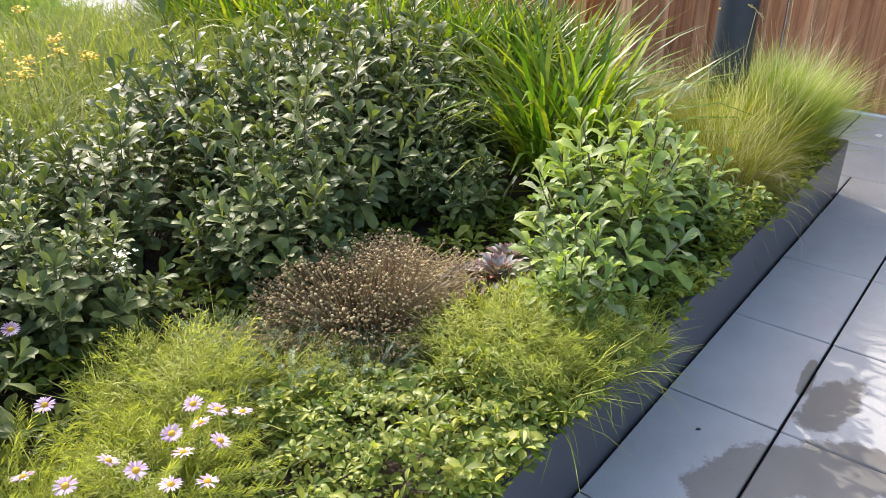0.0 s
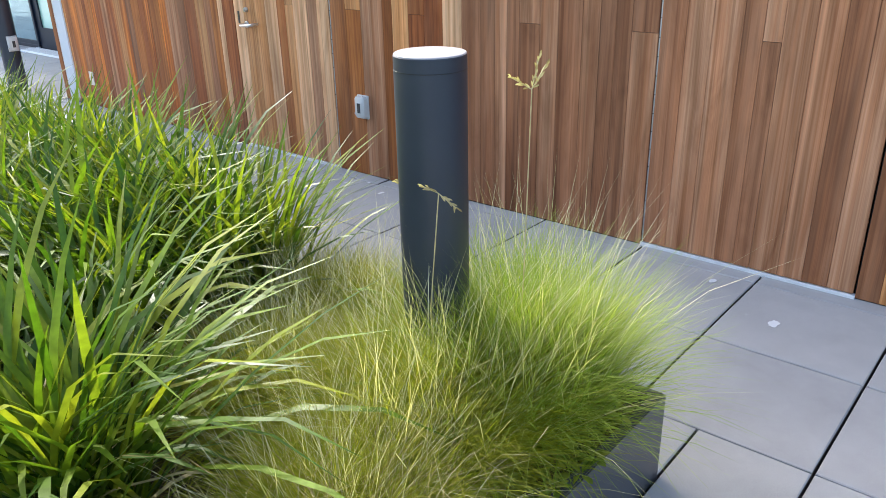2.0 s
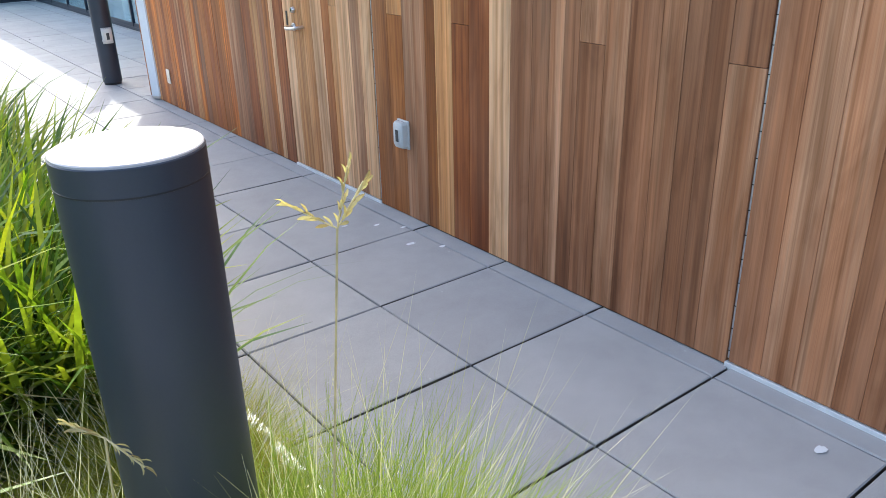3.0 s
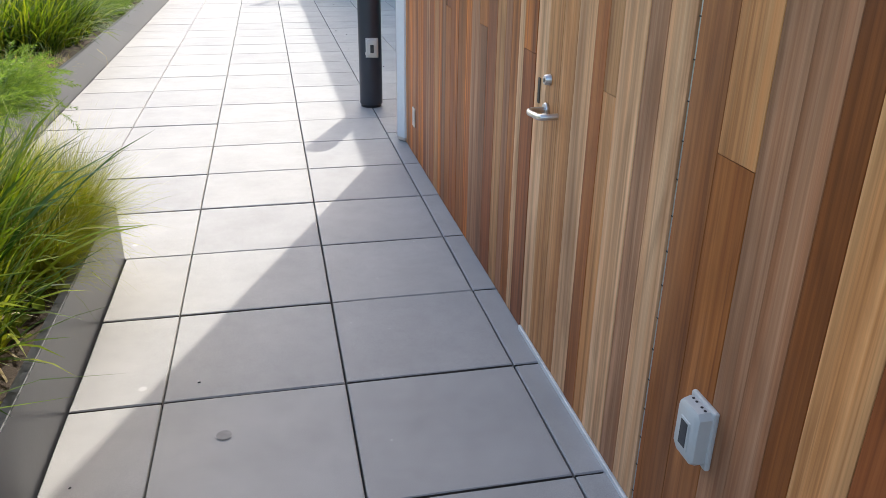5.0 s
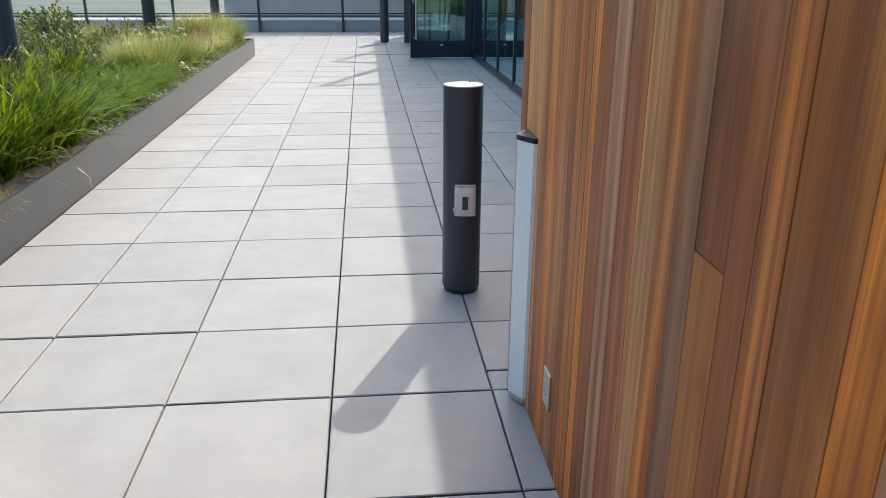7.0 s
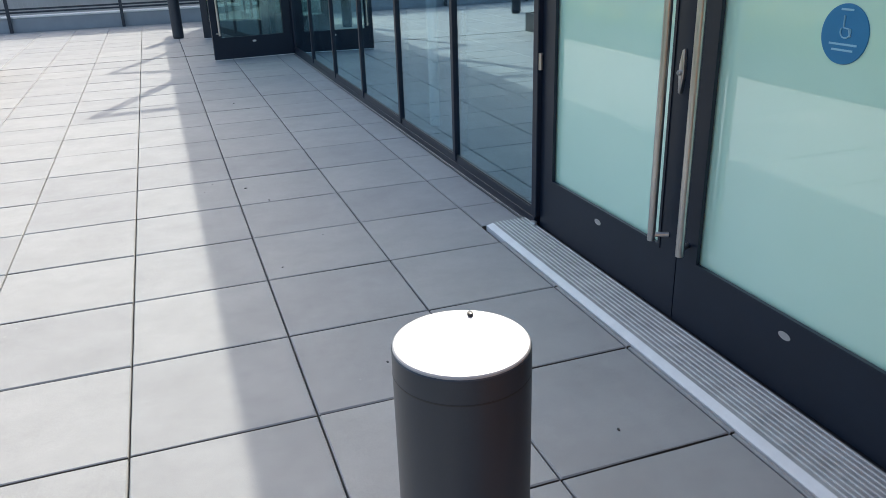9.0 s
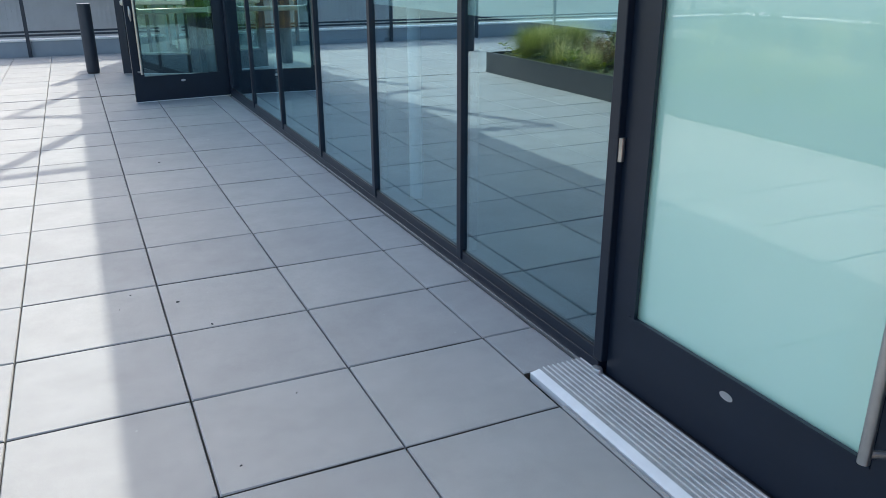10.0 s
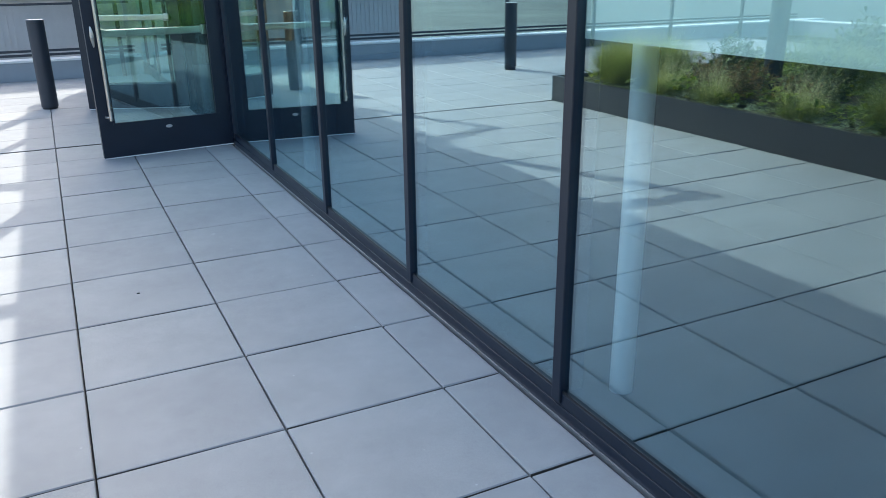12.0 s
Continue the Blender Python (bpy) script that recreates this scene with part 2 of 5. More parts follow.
CHARCOAL = speckled("charcoal_powder_coat", (0.024, 0.031, 0.045), 0.12, 6.0, 300.0, 0.42, 0.0, 0.08)
FRAME = speckled("dark_blue_black_frame", (0.006, 0.013, 0.027), 0.15, 5.0, 200.0, 0.40, 0.0, 0.05)
LENS = speckled("white_acrylic", (0.36, 0.35, 0.36), 0.03, 20.0, 200.0, 0.35, 0.0, 0.03)
GREY_PLASTIC = speckled("light_grey_plastic", (0.52, 0.51, 0.48), 0.06, 20.0, 300.0, 0.42, 0.0, 0.04)
WHITE_PLASTIC = speckled("white_plastic", (0.72, 0.73, 0.74), 0.04, 20.0, 300.0, 0.4, 0.0, 0.03)
SMOKED = speckled("smoked_plastic", (0.045, 0.048, 0.05), 0.15, 20.0, 300.0, 0.2, 0.0, 0.03)
BLACK_PLASTIC = speckled("black_plastic", (0.012, 0.013, 0.016), 0.15, 20.0, 300.0, 0.4, 0.0, 0.05)
STEEL = speckled("brushed_stainless", (0.62, 0.60, 0.57), 0.08, 30.0, 500.0, 0.3, 1.0, 0.05)
ALUMINIUM = speckled("anodised_aluminium", (0.60, 0.60, 0.60), 0.12, 30.0, 300.0, 0.42, 0.85, 0.1)
TREAD = speckled("worn_tread_metal", (0.40, 0.40, 0.39), 0.30, 12.0, 200.0, 0.55, 0.2, 0.1)
TREAD_RIB = speckled("pale_tread_rib", (0.74, 0.735, 0.72), 0.15, 12.0, 200.0, 0.5, 0.2, 0.1)
EDGE_PAINT = speckled("pale_edge_metal", (0.85, 0.85, 0.845), 0.08, 12.0, 200.0, 0.5)
COLUMN_PAINT = speckled("gloss_white_column", (0.90, 0.90, 0.88), 0.03, 12.0, 200.0, 0.4)
PAINT = speckled("white_painted_metal", (0.74, 0.75, 0.74), 0.05, 12.0, 200.0, 0.5)
SIGN_WHITE = speckled("white_sign", (0.78, 0.80, 0.84), 0.02, 8.0, 200.0, 0.4, 0.0, 0.02)
INK = speckled("dark_blue_ink", (0.03, 0.035, 0.09), 0.05, 8.0)
SIGN_BLUE = speckled("blue_sign", (0.02, 0.19, 0.38), 0.05, 8.0, 200.0, 0.35, 0.0, 0.02)
SIGN_PALE = speckled("pale_sign_print", (0.26, 0.52, 0.66), 0.05, 8.0, 200.0, 0.4, 0.0, 0.02)
CURB = speckled("blue_grey_parapet", (0.31, 0.335, 0.36), 0.1, 3.0, 90.0, 0.6)
SCREEN = speckled("ribbed_grey_cladding", (0.54, 0.50, 0.49), 0.12, 2.0, 60.0, 0.6)
# near-black tones put the dimness of the room into its surfaces
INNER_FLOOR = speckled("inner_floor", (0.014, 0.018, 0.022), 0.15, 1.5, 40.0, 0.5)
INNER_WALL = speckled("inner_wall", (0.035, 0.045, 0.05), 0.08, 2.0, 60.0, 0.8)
RENDERED = speckled("pale_render", (0.62, 0.62, 0.60), 0.06, 1.5, 60.0, 0.8)
LOWER = speckled("lower_ground", (0.10, 0.125, 0.11), 0.4, 0.03, 0.4, 0.95, 0.0, 0.0, "Object")
GLASS = glass_material("coated_glass", (0.88, 0.98, 1.0), 1.0, 0.14)
DOOR_GLASS = glass_material("door_glass", (0.86, 0.96, 0.92), 0.9, 0.15)
FILM = film_material()
FILM_PALE = speckled("pale_film", (0.80, 0.78, 0.66), 0.05, 2.0, 60.0, 0.5)
STAIN = speckled("grey_stain", (0.27, 0.265, 0.255), 0.3, 30.0, 300.0, 0.7)
SLOT = speckled("dark_bronze_plate", (0.06, 0.05, 0.04), 0.3, 60.0, 400.0, 0.6, 0.3)


# ---- mesh helpers ----
def box(bm, x0, x1, y0, y1, z0, z1, bevel=0.0):
    v = [bm.verts.new((x, y, z)) for z in (z0, z1) for y in (y0, y1) for x in (x0, x1)]
    faces = [bm.faces.new([v[i] for i in f]) for f in ((0, 2, 3, 1), (4, 5, 7, 6), (0, 1, 5, 4), (1, 3, 7, 5), (3, 2, 6, 7), (2, 0, 4, 6))]
    if bevel:
        edges = list({e for f in faces for e in f.edges})
        bmesh.ops.bevel(bm, geom=edges, offset=bevel, segments=2, affect="EDGES", profile=0.5)
    return bm


def boxes(*sizes, bevel=0.0):
    bm = bmesh.new()
    for s in sizes:
        box(bm, *s, bevel=bevel)
    return bm


def lathe(profile, segments=40, centre=(0, 0)):
    """A turned body from (radius, z) pairs."""
    bm = bmesh.new()
    rings = []
    for r, z in profile:
        if r < 1e-6:
            rings.append([bm.verts.new((centre[0], centre[1], z))])
        else:
            rings.append([bm.verts.new((centre[0] + r * math.cos(a), centre[1] + r * math.sin(a), z)) for a in (2 * math.pi * i / segments for i in range(segments))])
    for a, b in zip(rings, rings[1:]):
        for i in range(segments):
            j = (i + 1) % segments
            quad = [a[i % len(a)], a[j % len(a)], b[j % len(b)], b[i % len(b)]]
            quad = list(dict.fromkeys(quad))
            if len(quad) > 2:
                bm.faces.new(quad)
    return bm


def tube(points, radius, segments=12):
    """A round bar along points, closed at both ends."""
    bm = bmesh.new()
    pts = [Vector(p) for p in points]
    rings = []
    for i, p in enumerate(pts):
        way = (pts[min(i + 1, len(pts) - 1)] - pts[max(i - 1, 0)]).normalized()
        side = way.orthogonal().normalized() if i == 0 else (side - way * side.dot(way)).normalized()
        other = way.cross(side)
        rings.append([bm.verts.new(p + radius * (math.cos(a) * side + math.sin(a) * other)) for a in (2 * math.pi * k / segments for k in range(segments))])
    for a, b in zip(rings, rings[1:]):
        for k in range(segments):
            bm.faces.new((a[k], a[(k + 1) % segments], b[(k + 1) % segments], b[k]))
    bm.faces.new(list(reversed(rings[0])))
    bm.faces.new(rings[-1])
    return bm


def mesh_of(bm, name, material, smooth=False):
    bmesh.ops.recalc_face_normals(bm, faces=bm.faces)
    me = bpy.data.meshes.new(name)
    bm.to_mesh(me)
    bm.free()
    me.materials.append(material)
    if smooth:
        me.polygons.foreach_set("use_smooth", [True] * len(me.polygons))
        me.set_sharp_from_angle(angle=radians(35))
    return me


def part(name, bm, material, parent, label="", smooth=False):
    ob = new(name, mesh_of(bm, name, material, smooth))
    ob.parent = parent
    return tagged(ob, label)


def thing(name, label, category, at=(0, 0, 0), turn=0.0, group="", kind=""):
    ob = new(name)
    ob.empty_display_size = 0.1
    ob.matrix_world = pose(*at, 0, 0, turn)
    return tagged(ob, label, category, group, kind)


def solid(name, bm, material, label, category, kind="", smooth=False, group=""):
    return tagged(new(name, mesh_of(bm, name, material, smooth)), label, category, group, kind)


# ---- large structure ----
W = 0.61            # paver module
GLASS_X = 1.50      # outer face of the glazing
WOOD_X = 0.10       # outer face of the boards
WOOD_END = -0.460   # where the wooden wall ends
TOP = 3.34          # parapet height
SOIL_Z = 0.25
RIM = 0.295         # planter rim

floor = solid("floor", boxes((-14, 7.0, -14, 19.0, -0.30, -0.056)), BED, "dark bedding under the raised concrete pavers", "floor", "structure")
ground = solid("ground", boxes((-2500, 2500, -2500, 2500, -12.3, -12.0)), LOWER, "hazy green and grey land far below the roof", "ground", "structure")

wall_west = solid("wall_west", boxes((WOOD_X + 0.022, WOOD_X + 0.30, -13.0, WOOD_END - 0.02, -0.056, TOP - 0.02)), CORE,
                  "wall clad in vertical weathered cedar boards", "wall", "structure")
wall_north = solid("wall_north", boxes((WOOD_X + 0.30, GLASS_X + 0.5, WOOD_END - 0.30, WOOD_END - 0.02, -0.056, TOP - 0.02)), CORE,
                   "cedar-clad return wall beside the glass doors", "wall", "structure")
roof_wood = solid("roof_1", boxes((WOOD_X + 0.03, 7.0, -13.0, WOOD_END - 0.03, TOP - 0.018, TOP)), CURB, "flat metal roof over the cedar-clad rooms", "roof", "structure")
wall_south = solid("wall_south", boxes((WOOD_X + 0.30, 7.0, -13.0, -12.7, -0.056, TOP - 0.02)), RENDERED, "plain pale end wall", "wall", "structure")
roof_glass = solid("roof_2", boxes((GLASS_X - 0.06, 7.0, WOOD_END - 0.026, 18.2, TOP - 0.25, TOP)), CURB, "dark metal roof edge above the glazing", "roof", "structure")
ceiling = solid("ceiling", boxes((GLASS_X + 0.12, 6.9, WOOD_END, 18.0, 3.0, 3.06)), INNER_WALL, "ceiling behind the glass, toned near black for the dim room", "ceiling", "structure")
wall_east = solid("wall_east", boxes((6.9, 7.1, -13.0, 18.2, -0.056, TOP - 0.26)), INNER_WALL, "back wall behind the glass, toned near black for the dim room", "wall", "structure")
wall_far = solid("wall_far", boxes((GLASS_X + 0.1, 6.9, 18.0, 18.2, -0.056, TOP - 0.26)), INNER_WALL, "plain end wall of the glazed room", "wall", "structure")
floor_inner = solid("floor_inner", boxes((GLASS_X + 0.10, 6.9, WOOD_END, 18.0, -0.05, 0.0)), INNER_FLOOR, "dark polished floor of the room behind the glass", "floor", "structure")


def planter_box(name, corners, label):
    """A planter wall of sheet steel with a folded rim; corners run round the bed."""
    bm = bmesh.new()
    inner = []
    n = len(corners)
    for i, (x, y) in enumerate(corners):
        a, b = Vector(corners[i - 1]), Vector(corners[(i + 1) % n])
        p = Vector((x, y))
        d1, d2 = (p - a).normalized(), (b - p).normalized()
        n1, n2 = Vector((-d1.y, d1.x)), Vector((-d2.y, d2.x))
        inner.append(p + 0.035 * (n1 + n2))
    low = [bm.verts.new((x, y, -0.05)) for x, y in corners]
    top = [bm.verts.new((x, y, RIM)) for x, y in corners]
    rim = [bm.verts.new((x, y, RIM)) for x, y in inner]
    foot = [bm.verts.new((x, y, -0.05)) for x, y in inner]
    for a, b in ((low, top), (top, rim), (rim, foot)):
        for i in range(n):
            bm.faces.new((a[i], a[(i + 1) % n], b[(i + 1) % n], b[i]))
    edges = [e for e in bm.edges if all(abs(v.co.z - RIM) < 1e-5 for v in e.verts)]
    bmesh.ops.bevel(bm, geom=edges, offset=0.004, segments=2, affect="EDGES")
    ob = solid(name, bm, PLANTER, label, "planter", "structure")
    bm = bmesh.new()
    bm.faces.new([bm.verts.new((x, y, SOIL_Z)) for x, y in inner])
    part("soil", bm, SOIL, ob, "dark soil and dry litter")
    return ob


# one L-shaped bed: the near part reaches further out on the terrace than the far part
planter = planter_box("planter_bed", [(-1.52, -7.56), (-1.52, -2.44), (-2.44, -2.44), (-2.44, 11.62), (-9.5, 11.62), (-9.5, -7.56)],
                      "long grey steel planter filled with grasses and shrubs")

# ---- glazing ----
MULLIONS = [3.195, 4.44, 5.74, 7.0, 8.285, 9.58, 10.93]
facade = thing("window_wall", "glass wall in dark blue-black metal frames", "window", (0, 0, 0), kind="structure")
part("sill", boxes((GLASS_X - 0.014, GLASS_X + 0.09, 3.195, 10.95, -0.05, 0.05), (GLASS_X - 0.011, GLASS_X + 0.07, 3.195, 10.95, 0.05, 0.100), bevel=0.003), FRAME, facade)
part("sill", boxes((GLASS_X - 0.014, GLASS_X + 0.09, 13.42, 18.0, -0.05, 0.05), (GLASS_X - 0.011, GLASS_X + 0.07, 13.42, 18.0, 0.05, 0.100), bevel=0.003), FRAME, facade)
part("flashing", boxes((GLASS_X - 0.021, GLASS_X - 0.015, 3.312, 10.9, -0.05, 0.006)), ALUMINIUM, facade, "thin bright metal edge strip")
part("head", boxes((GLASS_X - 0.03, GLASS_X + 0.09, WOOD_END, 18.0, 2.95, TOP - 0.251)), FRAME, facade)
for y in MULLIONS + [13.42, 14.7, 16.0, 17.3]:
    wide = 0.055 if y == MULLIONS[0] else 0.075 if y in (10.93, 13.42) else 0.05
    part("mullion", boxes((GLASS_X - 0.020, GLASS_X + 0.08, y - wide / 2, y + wide / 2, 0.06, 2.95), bevel=0.004), FRAME, facade)
for a, b in list(zip(MULLIONS, MULLIONS[1:])) + [(13.42, 14.7), (14.7, 16.0), (16.0, 17.3), (17.3, 18.0)]:
    ob = part("pane", boxes((GLASS_X, GLASS_X + 0.006, a + 0.02, b - 0.02, 0.1, 2.96)), GLASS, facade)
    ob.visible_shadow = False
    part("gasket", boxes((GLASS_X - 0.009, GLASS_X - 0.001, a + 0.026, b - 0.026, 0.100, 0.110)), BLACK_PLASTIC, facade)
for a, b in ((3.195, 4.44), (4.44, 5.74)):
    ob = part("privacy_film", boxes((GLASS_X + 0.010, GLASS_X + 0.012, a + 0.03, b - 0.03, 1.295, 2.9)), FILM_PALE, facade, "whitish frosted film on the pane")
# solid bay between the wooden return and the doors
part("side_panel", boxes((GLASS_X + 0.005, GLASS_X + 0.085, WOOD_END, 0.70, -0.05, 2.95)), FRAME, facade)


def glass_door(name, at, turn, width, mirror, label, glass, bar=False, lock=True):
    """A tall glazed door leaf, hinged at its origin and lying along local y; its outer side faces local -x."""
    d = thing(name, label, "door", at, turn, kind="structure")
    s = -1 if mirror else 1
    def y(a, b):
        return (min(s * a, s * b), max(s * a, s * b))
    t0, t1 = -0.025, 0.025
    high = 2.9
    part("stile", boxes((t0, t1, *y(0.0, 0.125), 0.285, high)), FRAME, d)
    part("stile", boxes((t0, t1, *y(width - 0.11, width), 0.285, high)), FRAME, d)
    part("bottom_rail", boxes((t0, t1, *y(0.0, width), 0.012, 0.285)), FRAME, d)
    part("top_rail", boxes((t0, t1, *y(0.11, width - 0.11), high - 0.13, high), bevel=0.003), FRAME, d)
    part("bead", boxes((t0 - 0.004, t0 + 0.012, *y(0.11, width - 0.11), 0.285, 0.302), (t0 - 0.004, t0 + 0.012, *y(0.125, 0.140), 0.302, high - 0.13),
                       (t0 - 0.004, t0 + 0.012, *y(width - 0.125, width - 0.11), 0.302, high - 0.13)), FRAME, d)
    ob = part("pane", boxes((-0.004, 0.004, *y(0.11, width - 0.11), 0.285, high - 0.13)), glass, d)
    if glass is DOOR_GLASS:
        ob.visible_shadow = False
    yy = s * (width - 0.092)
    pull = part("pull_handle", tube([(-0.085, yy, 0.335), (-0.085, yy, 1.9)], 0.016, 16), STEEL, d, "long round stainless pull handle", True)
    for z in (0.36, 1.87):
        part("standoff", tube([(-0.085, yy, z), (t0, s * (width - 0.060), z)], 0.011, 10), STEEL, pull, smooth=True)
    if lock:
        bm = bmesh.new()
        shape = [(width - 0.052, 1.095), (width - 0.066, 1.035), (width - 0.066, 1.005), (width - 0.060, 0.935), (width - 0.048, 0.930), (width - 0.034, 1.005), (width - 0.034, 1.035), (width - 0.040, 1.100)]
        bmesh.ops.extrude_face_region(bm, geom=[bm.faces.new([bm.verts.new((t0, s * a, z)) for a, z in shape])])
        bm.verts.ensure_lookup_table()
        for v in bm.verts[len(shape):]:
            v.co.x -= 0.014
        bmesh.ops.bevel(bm, geom=list(bm.edges), offset=0.003, segments=2, affect="EDGES", profile=0.5)
        plate = part("lock_plate", bm, STEEL, d, "tapered stainless lock pull", True)
        barrel = lathe([(0.0, 0.022), (0.008, 0.022), (0.010, 0.019), (0.010, 0.0), (0.0, 0.0)], 20)
        bmesh.ops.transform(barrel, matrix=Matrix.Translation((t0 - 0.006, s * (width - 0.050), 1.012)) @ Matrix.Rotation(radians(-90), 4, "Y"), verts=barrel.verts)
        part("lock_cylinder", barrel, ALUMINIUM, plate, smooth=True)
    badge = lathe([(0.0, 0.002), (0.012, 0.002), (0.014, 0.0), (0.0, 0.0)], 20)
    bmesh.ops.transform(badge, matrix=Matrix.Translation((t0 - 0.002, s * width * 0.5, 0.232)) @ Matrix.Diagonal((1, 2.0, 1, 1)) @ Matrix.Rotation(radians(90), 4, "Y"), verts=badge.verts)
    part("badge", badge, ALUMINIUM, d, "small oval metal badge")
    for z in (0.86, 2.6):
        part("hinge", tube([(-0.036, s * 0.002, z), (-0.036, s * 0.002, z + 0.085)], 0.012, 12), STEEL, d, smooth=True)
    if bar:
        part("door_sweep", boxes((t0 - 0.002, t1 + 0.002, *y(0.01, width - 0.01), 0.004, 0.012)), EDGE_PAINT, d, "pale strip along the bottom edge")
    if bar:
        part("panic_bar", boxes((0.05, 0.09, *y(0.1, width - 0.1), 1.0, 1.06), bevel=0.008), STEEL, d, "horizontal push bar across the glass")
        for a in (0.12, width - 0.16):
            part("bar_mount", boxes((0.02, 0.06, *y(a, a + 0.05), 0.99, 1.07), bevel=0.004), STEEL, d)
    return d


DOOR_X = GLASS_X + 0.032
glass_door("door_1", (DOOR_X, 3.166, 0), 0, 1.213, True, "closed tall glass door with frosted film in a dark frame", FILM)
glass_door("door_2", (DOOR_X, 0.734, 0), 0, 1.213, False, "closed tall glass door with frosted film and a round blue sign", FILM, False, False)
glass_door("door_3", (GLASS_X - 0.01, 11.0, 0), 96.0, 1.13, False, "open glass door leaf standing out over the terrace", DOOR_GLASS, True)
glass_door("door_4", (GLASS_X - 0.01, 13.36, 0), -111.0, 1.15, True, "open glass door leaf standing out over the terrace", DOOR_GLASS, True)

# ribbed aluminium threshold in front of the closed doors
threshold = thing("threshold", "ribbed aluminium threshold ramp in front of the glass doors", "threshold", (0, 0, 0), kind="structure")
for y0, y1 in ((0.640, 1.950), (1.953, 2.860), (2.863, 3.306)):
    part("tread_plate", boxes((1.284, 1.494, y0, y1, -0.03, 0.0115)), TREAD, threshold, "grey worn tread plate")
ramp_edge = bmesh.new()
ends = [[ramp_edge.verts.new((x, y + shift, z)) for x, z, shift in ((1.246, -0.03, 0.0), (1.246, 0.002, 0.0), (1.284, 0.0135, slant), (1.284, -0.03, slant))] for y, slant in ((0.615, 0.03), (3.306, -0.006))]
for i in range(4):
    ramp_edge.faces.new((ends[0][i], ends[0][(i + 1) % 4], ends[1][(i + 1) % 4], ends[1][i]))
ramp_edge.faces.new(ends[0])
ramp_edge.faces.new(ends[1])
part("edge_strip", ramp_edge, EDGE_PAINT, threshold, "pale sloping metal edge")
# raised ribs, coloured paler than the plate to carry their bright highlight
for k in range(9):
    x = 1.302 + k * 0.0222
    part("rib", boxes((x, x + 0.0046, 0.640, 3.306, 0.0115, 0.0165), bevel=0.0012), TREAD_RIB, threshold)
part("seal", boxes((1.495, 1.54, 0.640, 3.20, -0.03, 0.009)), BLACK_PLASTIC, threshold, "black rubber seal under the doors")
for y in (0.715, 3.185):
    pivot = lathe([(0.0, 0.0115), (0.026, 0.0115), (0.026, 0.026), (0.022, 0.031), (0.0, 0.032)], 24)
    bmesh.ops.transform(pivot, matrix=Matrix.Translation((1.478, y, 0)) @ Matrix.Diagonal((0.75, 1.0, 1, 1)), verts=pivot.verts)
    part("pivot_cap", pivot, ALUMINIUM, threshold, "small rounded grey pivot cap", True)

# ---- the parapet, railing and cladding past the end of the terrace ----
RAIL_Y = 17.1
parapet = thing("parapet", "low blue-grey parapet with a pale metal cap", "wall", (0, RAIL_Y, 0), kind="structure")
part("upstand", boxes((-14, 1.4, 0.0, 0.3, -0.05, 0.27)), CURB, parapet)
part("cap", boxes((-14, 1.4, -0.03, 0.33, 0.27, 0.30), bevel=0.005), PAINT, parapet, "pale metal cap")
railing = thing("railing", "dark metal railing with thin rails along the parapet", "railing", (0, RAIL_Y - 0.06, 0), kind="structure")
for k in range(7):
    x = 1.1 - 2.05 * k
    part("post", boxes((x - 0.03, x + 0.03, -0.03, 0.03, 0.0, 1.1), bevel=0.004), CHARCOAL, railing)
for z in (0.36, 0.42, 1.08):
    part("rail", boxes((-13, 1.3, -0.02, 0.02, z, z + 0.035), bevel=0.004), CHARCOAL, railing)
west_parapet = thing("parapet", "low blue-grey parapet with a pale metal cap", "wall", (-13.0, 0, 0), kind="structure")
part("upstand", boxes((-0.3, 0.0, -14, RAIL_Y, -0.05, 0.27)), CURB, west_parapet)
part("cap", boxes((-0.33, 0.03, -14, RAIL_Y, 0.27, 0.30), bevel=0.005), PAINT, west_parapet, "pale metal cap")

cladding = thing("cladding_wall", "grey ribbed metal wall beyond the parapet", "wall", (0, 20.5, 0), kind="structure")
part("sheet", boxes((-4.4, 7.0, 0.0, 0.2, -6.0, 4.0)), SCREEN, cladding)
for k in range(110):
    x = -4.36 + 0.103 * k
    part("rib", boxes((x, x + 0.05, -0.012, 0.0, -1.2, 4.0)), SCREEN, cladding)
part("ledge", boxes((-4.4, 7.0, -0.25, -0.05, 1.15, 1.45)), RENDERED, cladding, "pale ledge")


# ---- doors in the cedar wall ----
def cedar_door(name, y0, y1, hinge_at, label):
    d = thing(name, label, "door", (0, 0, 0), kind="structure")
    part("door_leaf", boxes((WOOD_X + 0.022, WOOD_X + 0.06, y0 + 0.006, y1 - 0.004, 0.02, 2.12)), CORE, d)
    part("threshold", boxes((WOOD_X - 0.006, WOOD_X + 0.06, y0, y1, -0.03, 0.016), bevel=0.002), TREAD_RIB, d, "pale metal threshold strip")
    hinge = part("piano_hinge", tube([(WOOD_X + 0.010, hinge_at, 0.03), (WOOD_X + 0.010, hinge_at, 2.1)], 0.005, 8), ALUMINIUM, d, smooth=True)
    part("knuckles", boxes(*[(WOOD_X + 0.0042, WOOD_X + 0.012, hinge_at - 0.0035, hinge_at + 0.0035, 0.06 + k * 0.09, 0.063 + k * 0.09) for k in range(22)]), BLACK_PLASTIC, hinge)
    return d


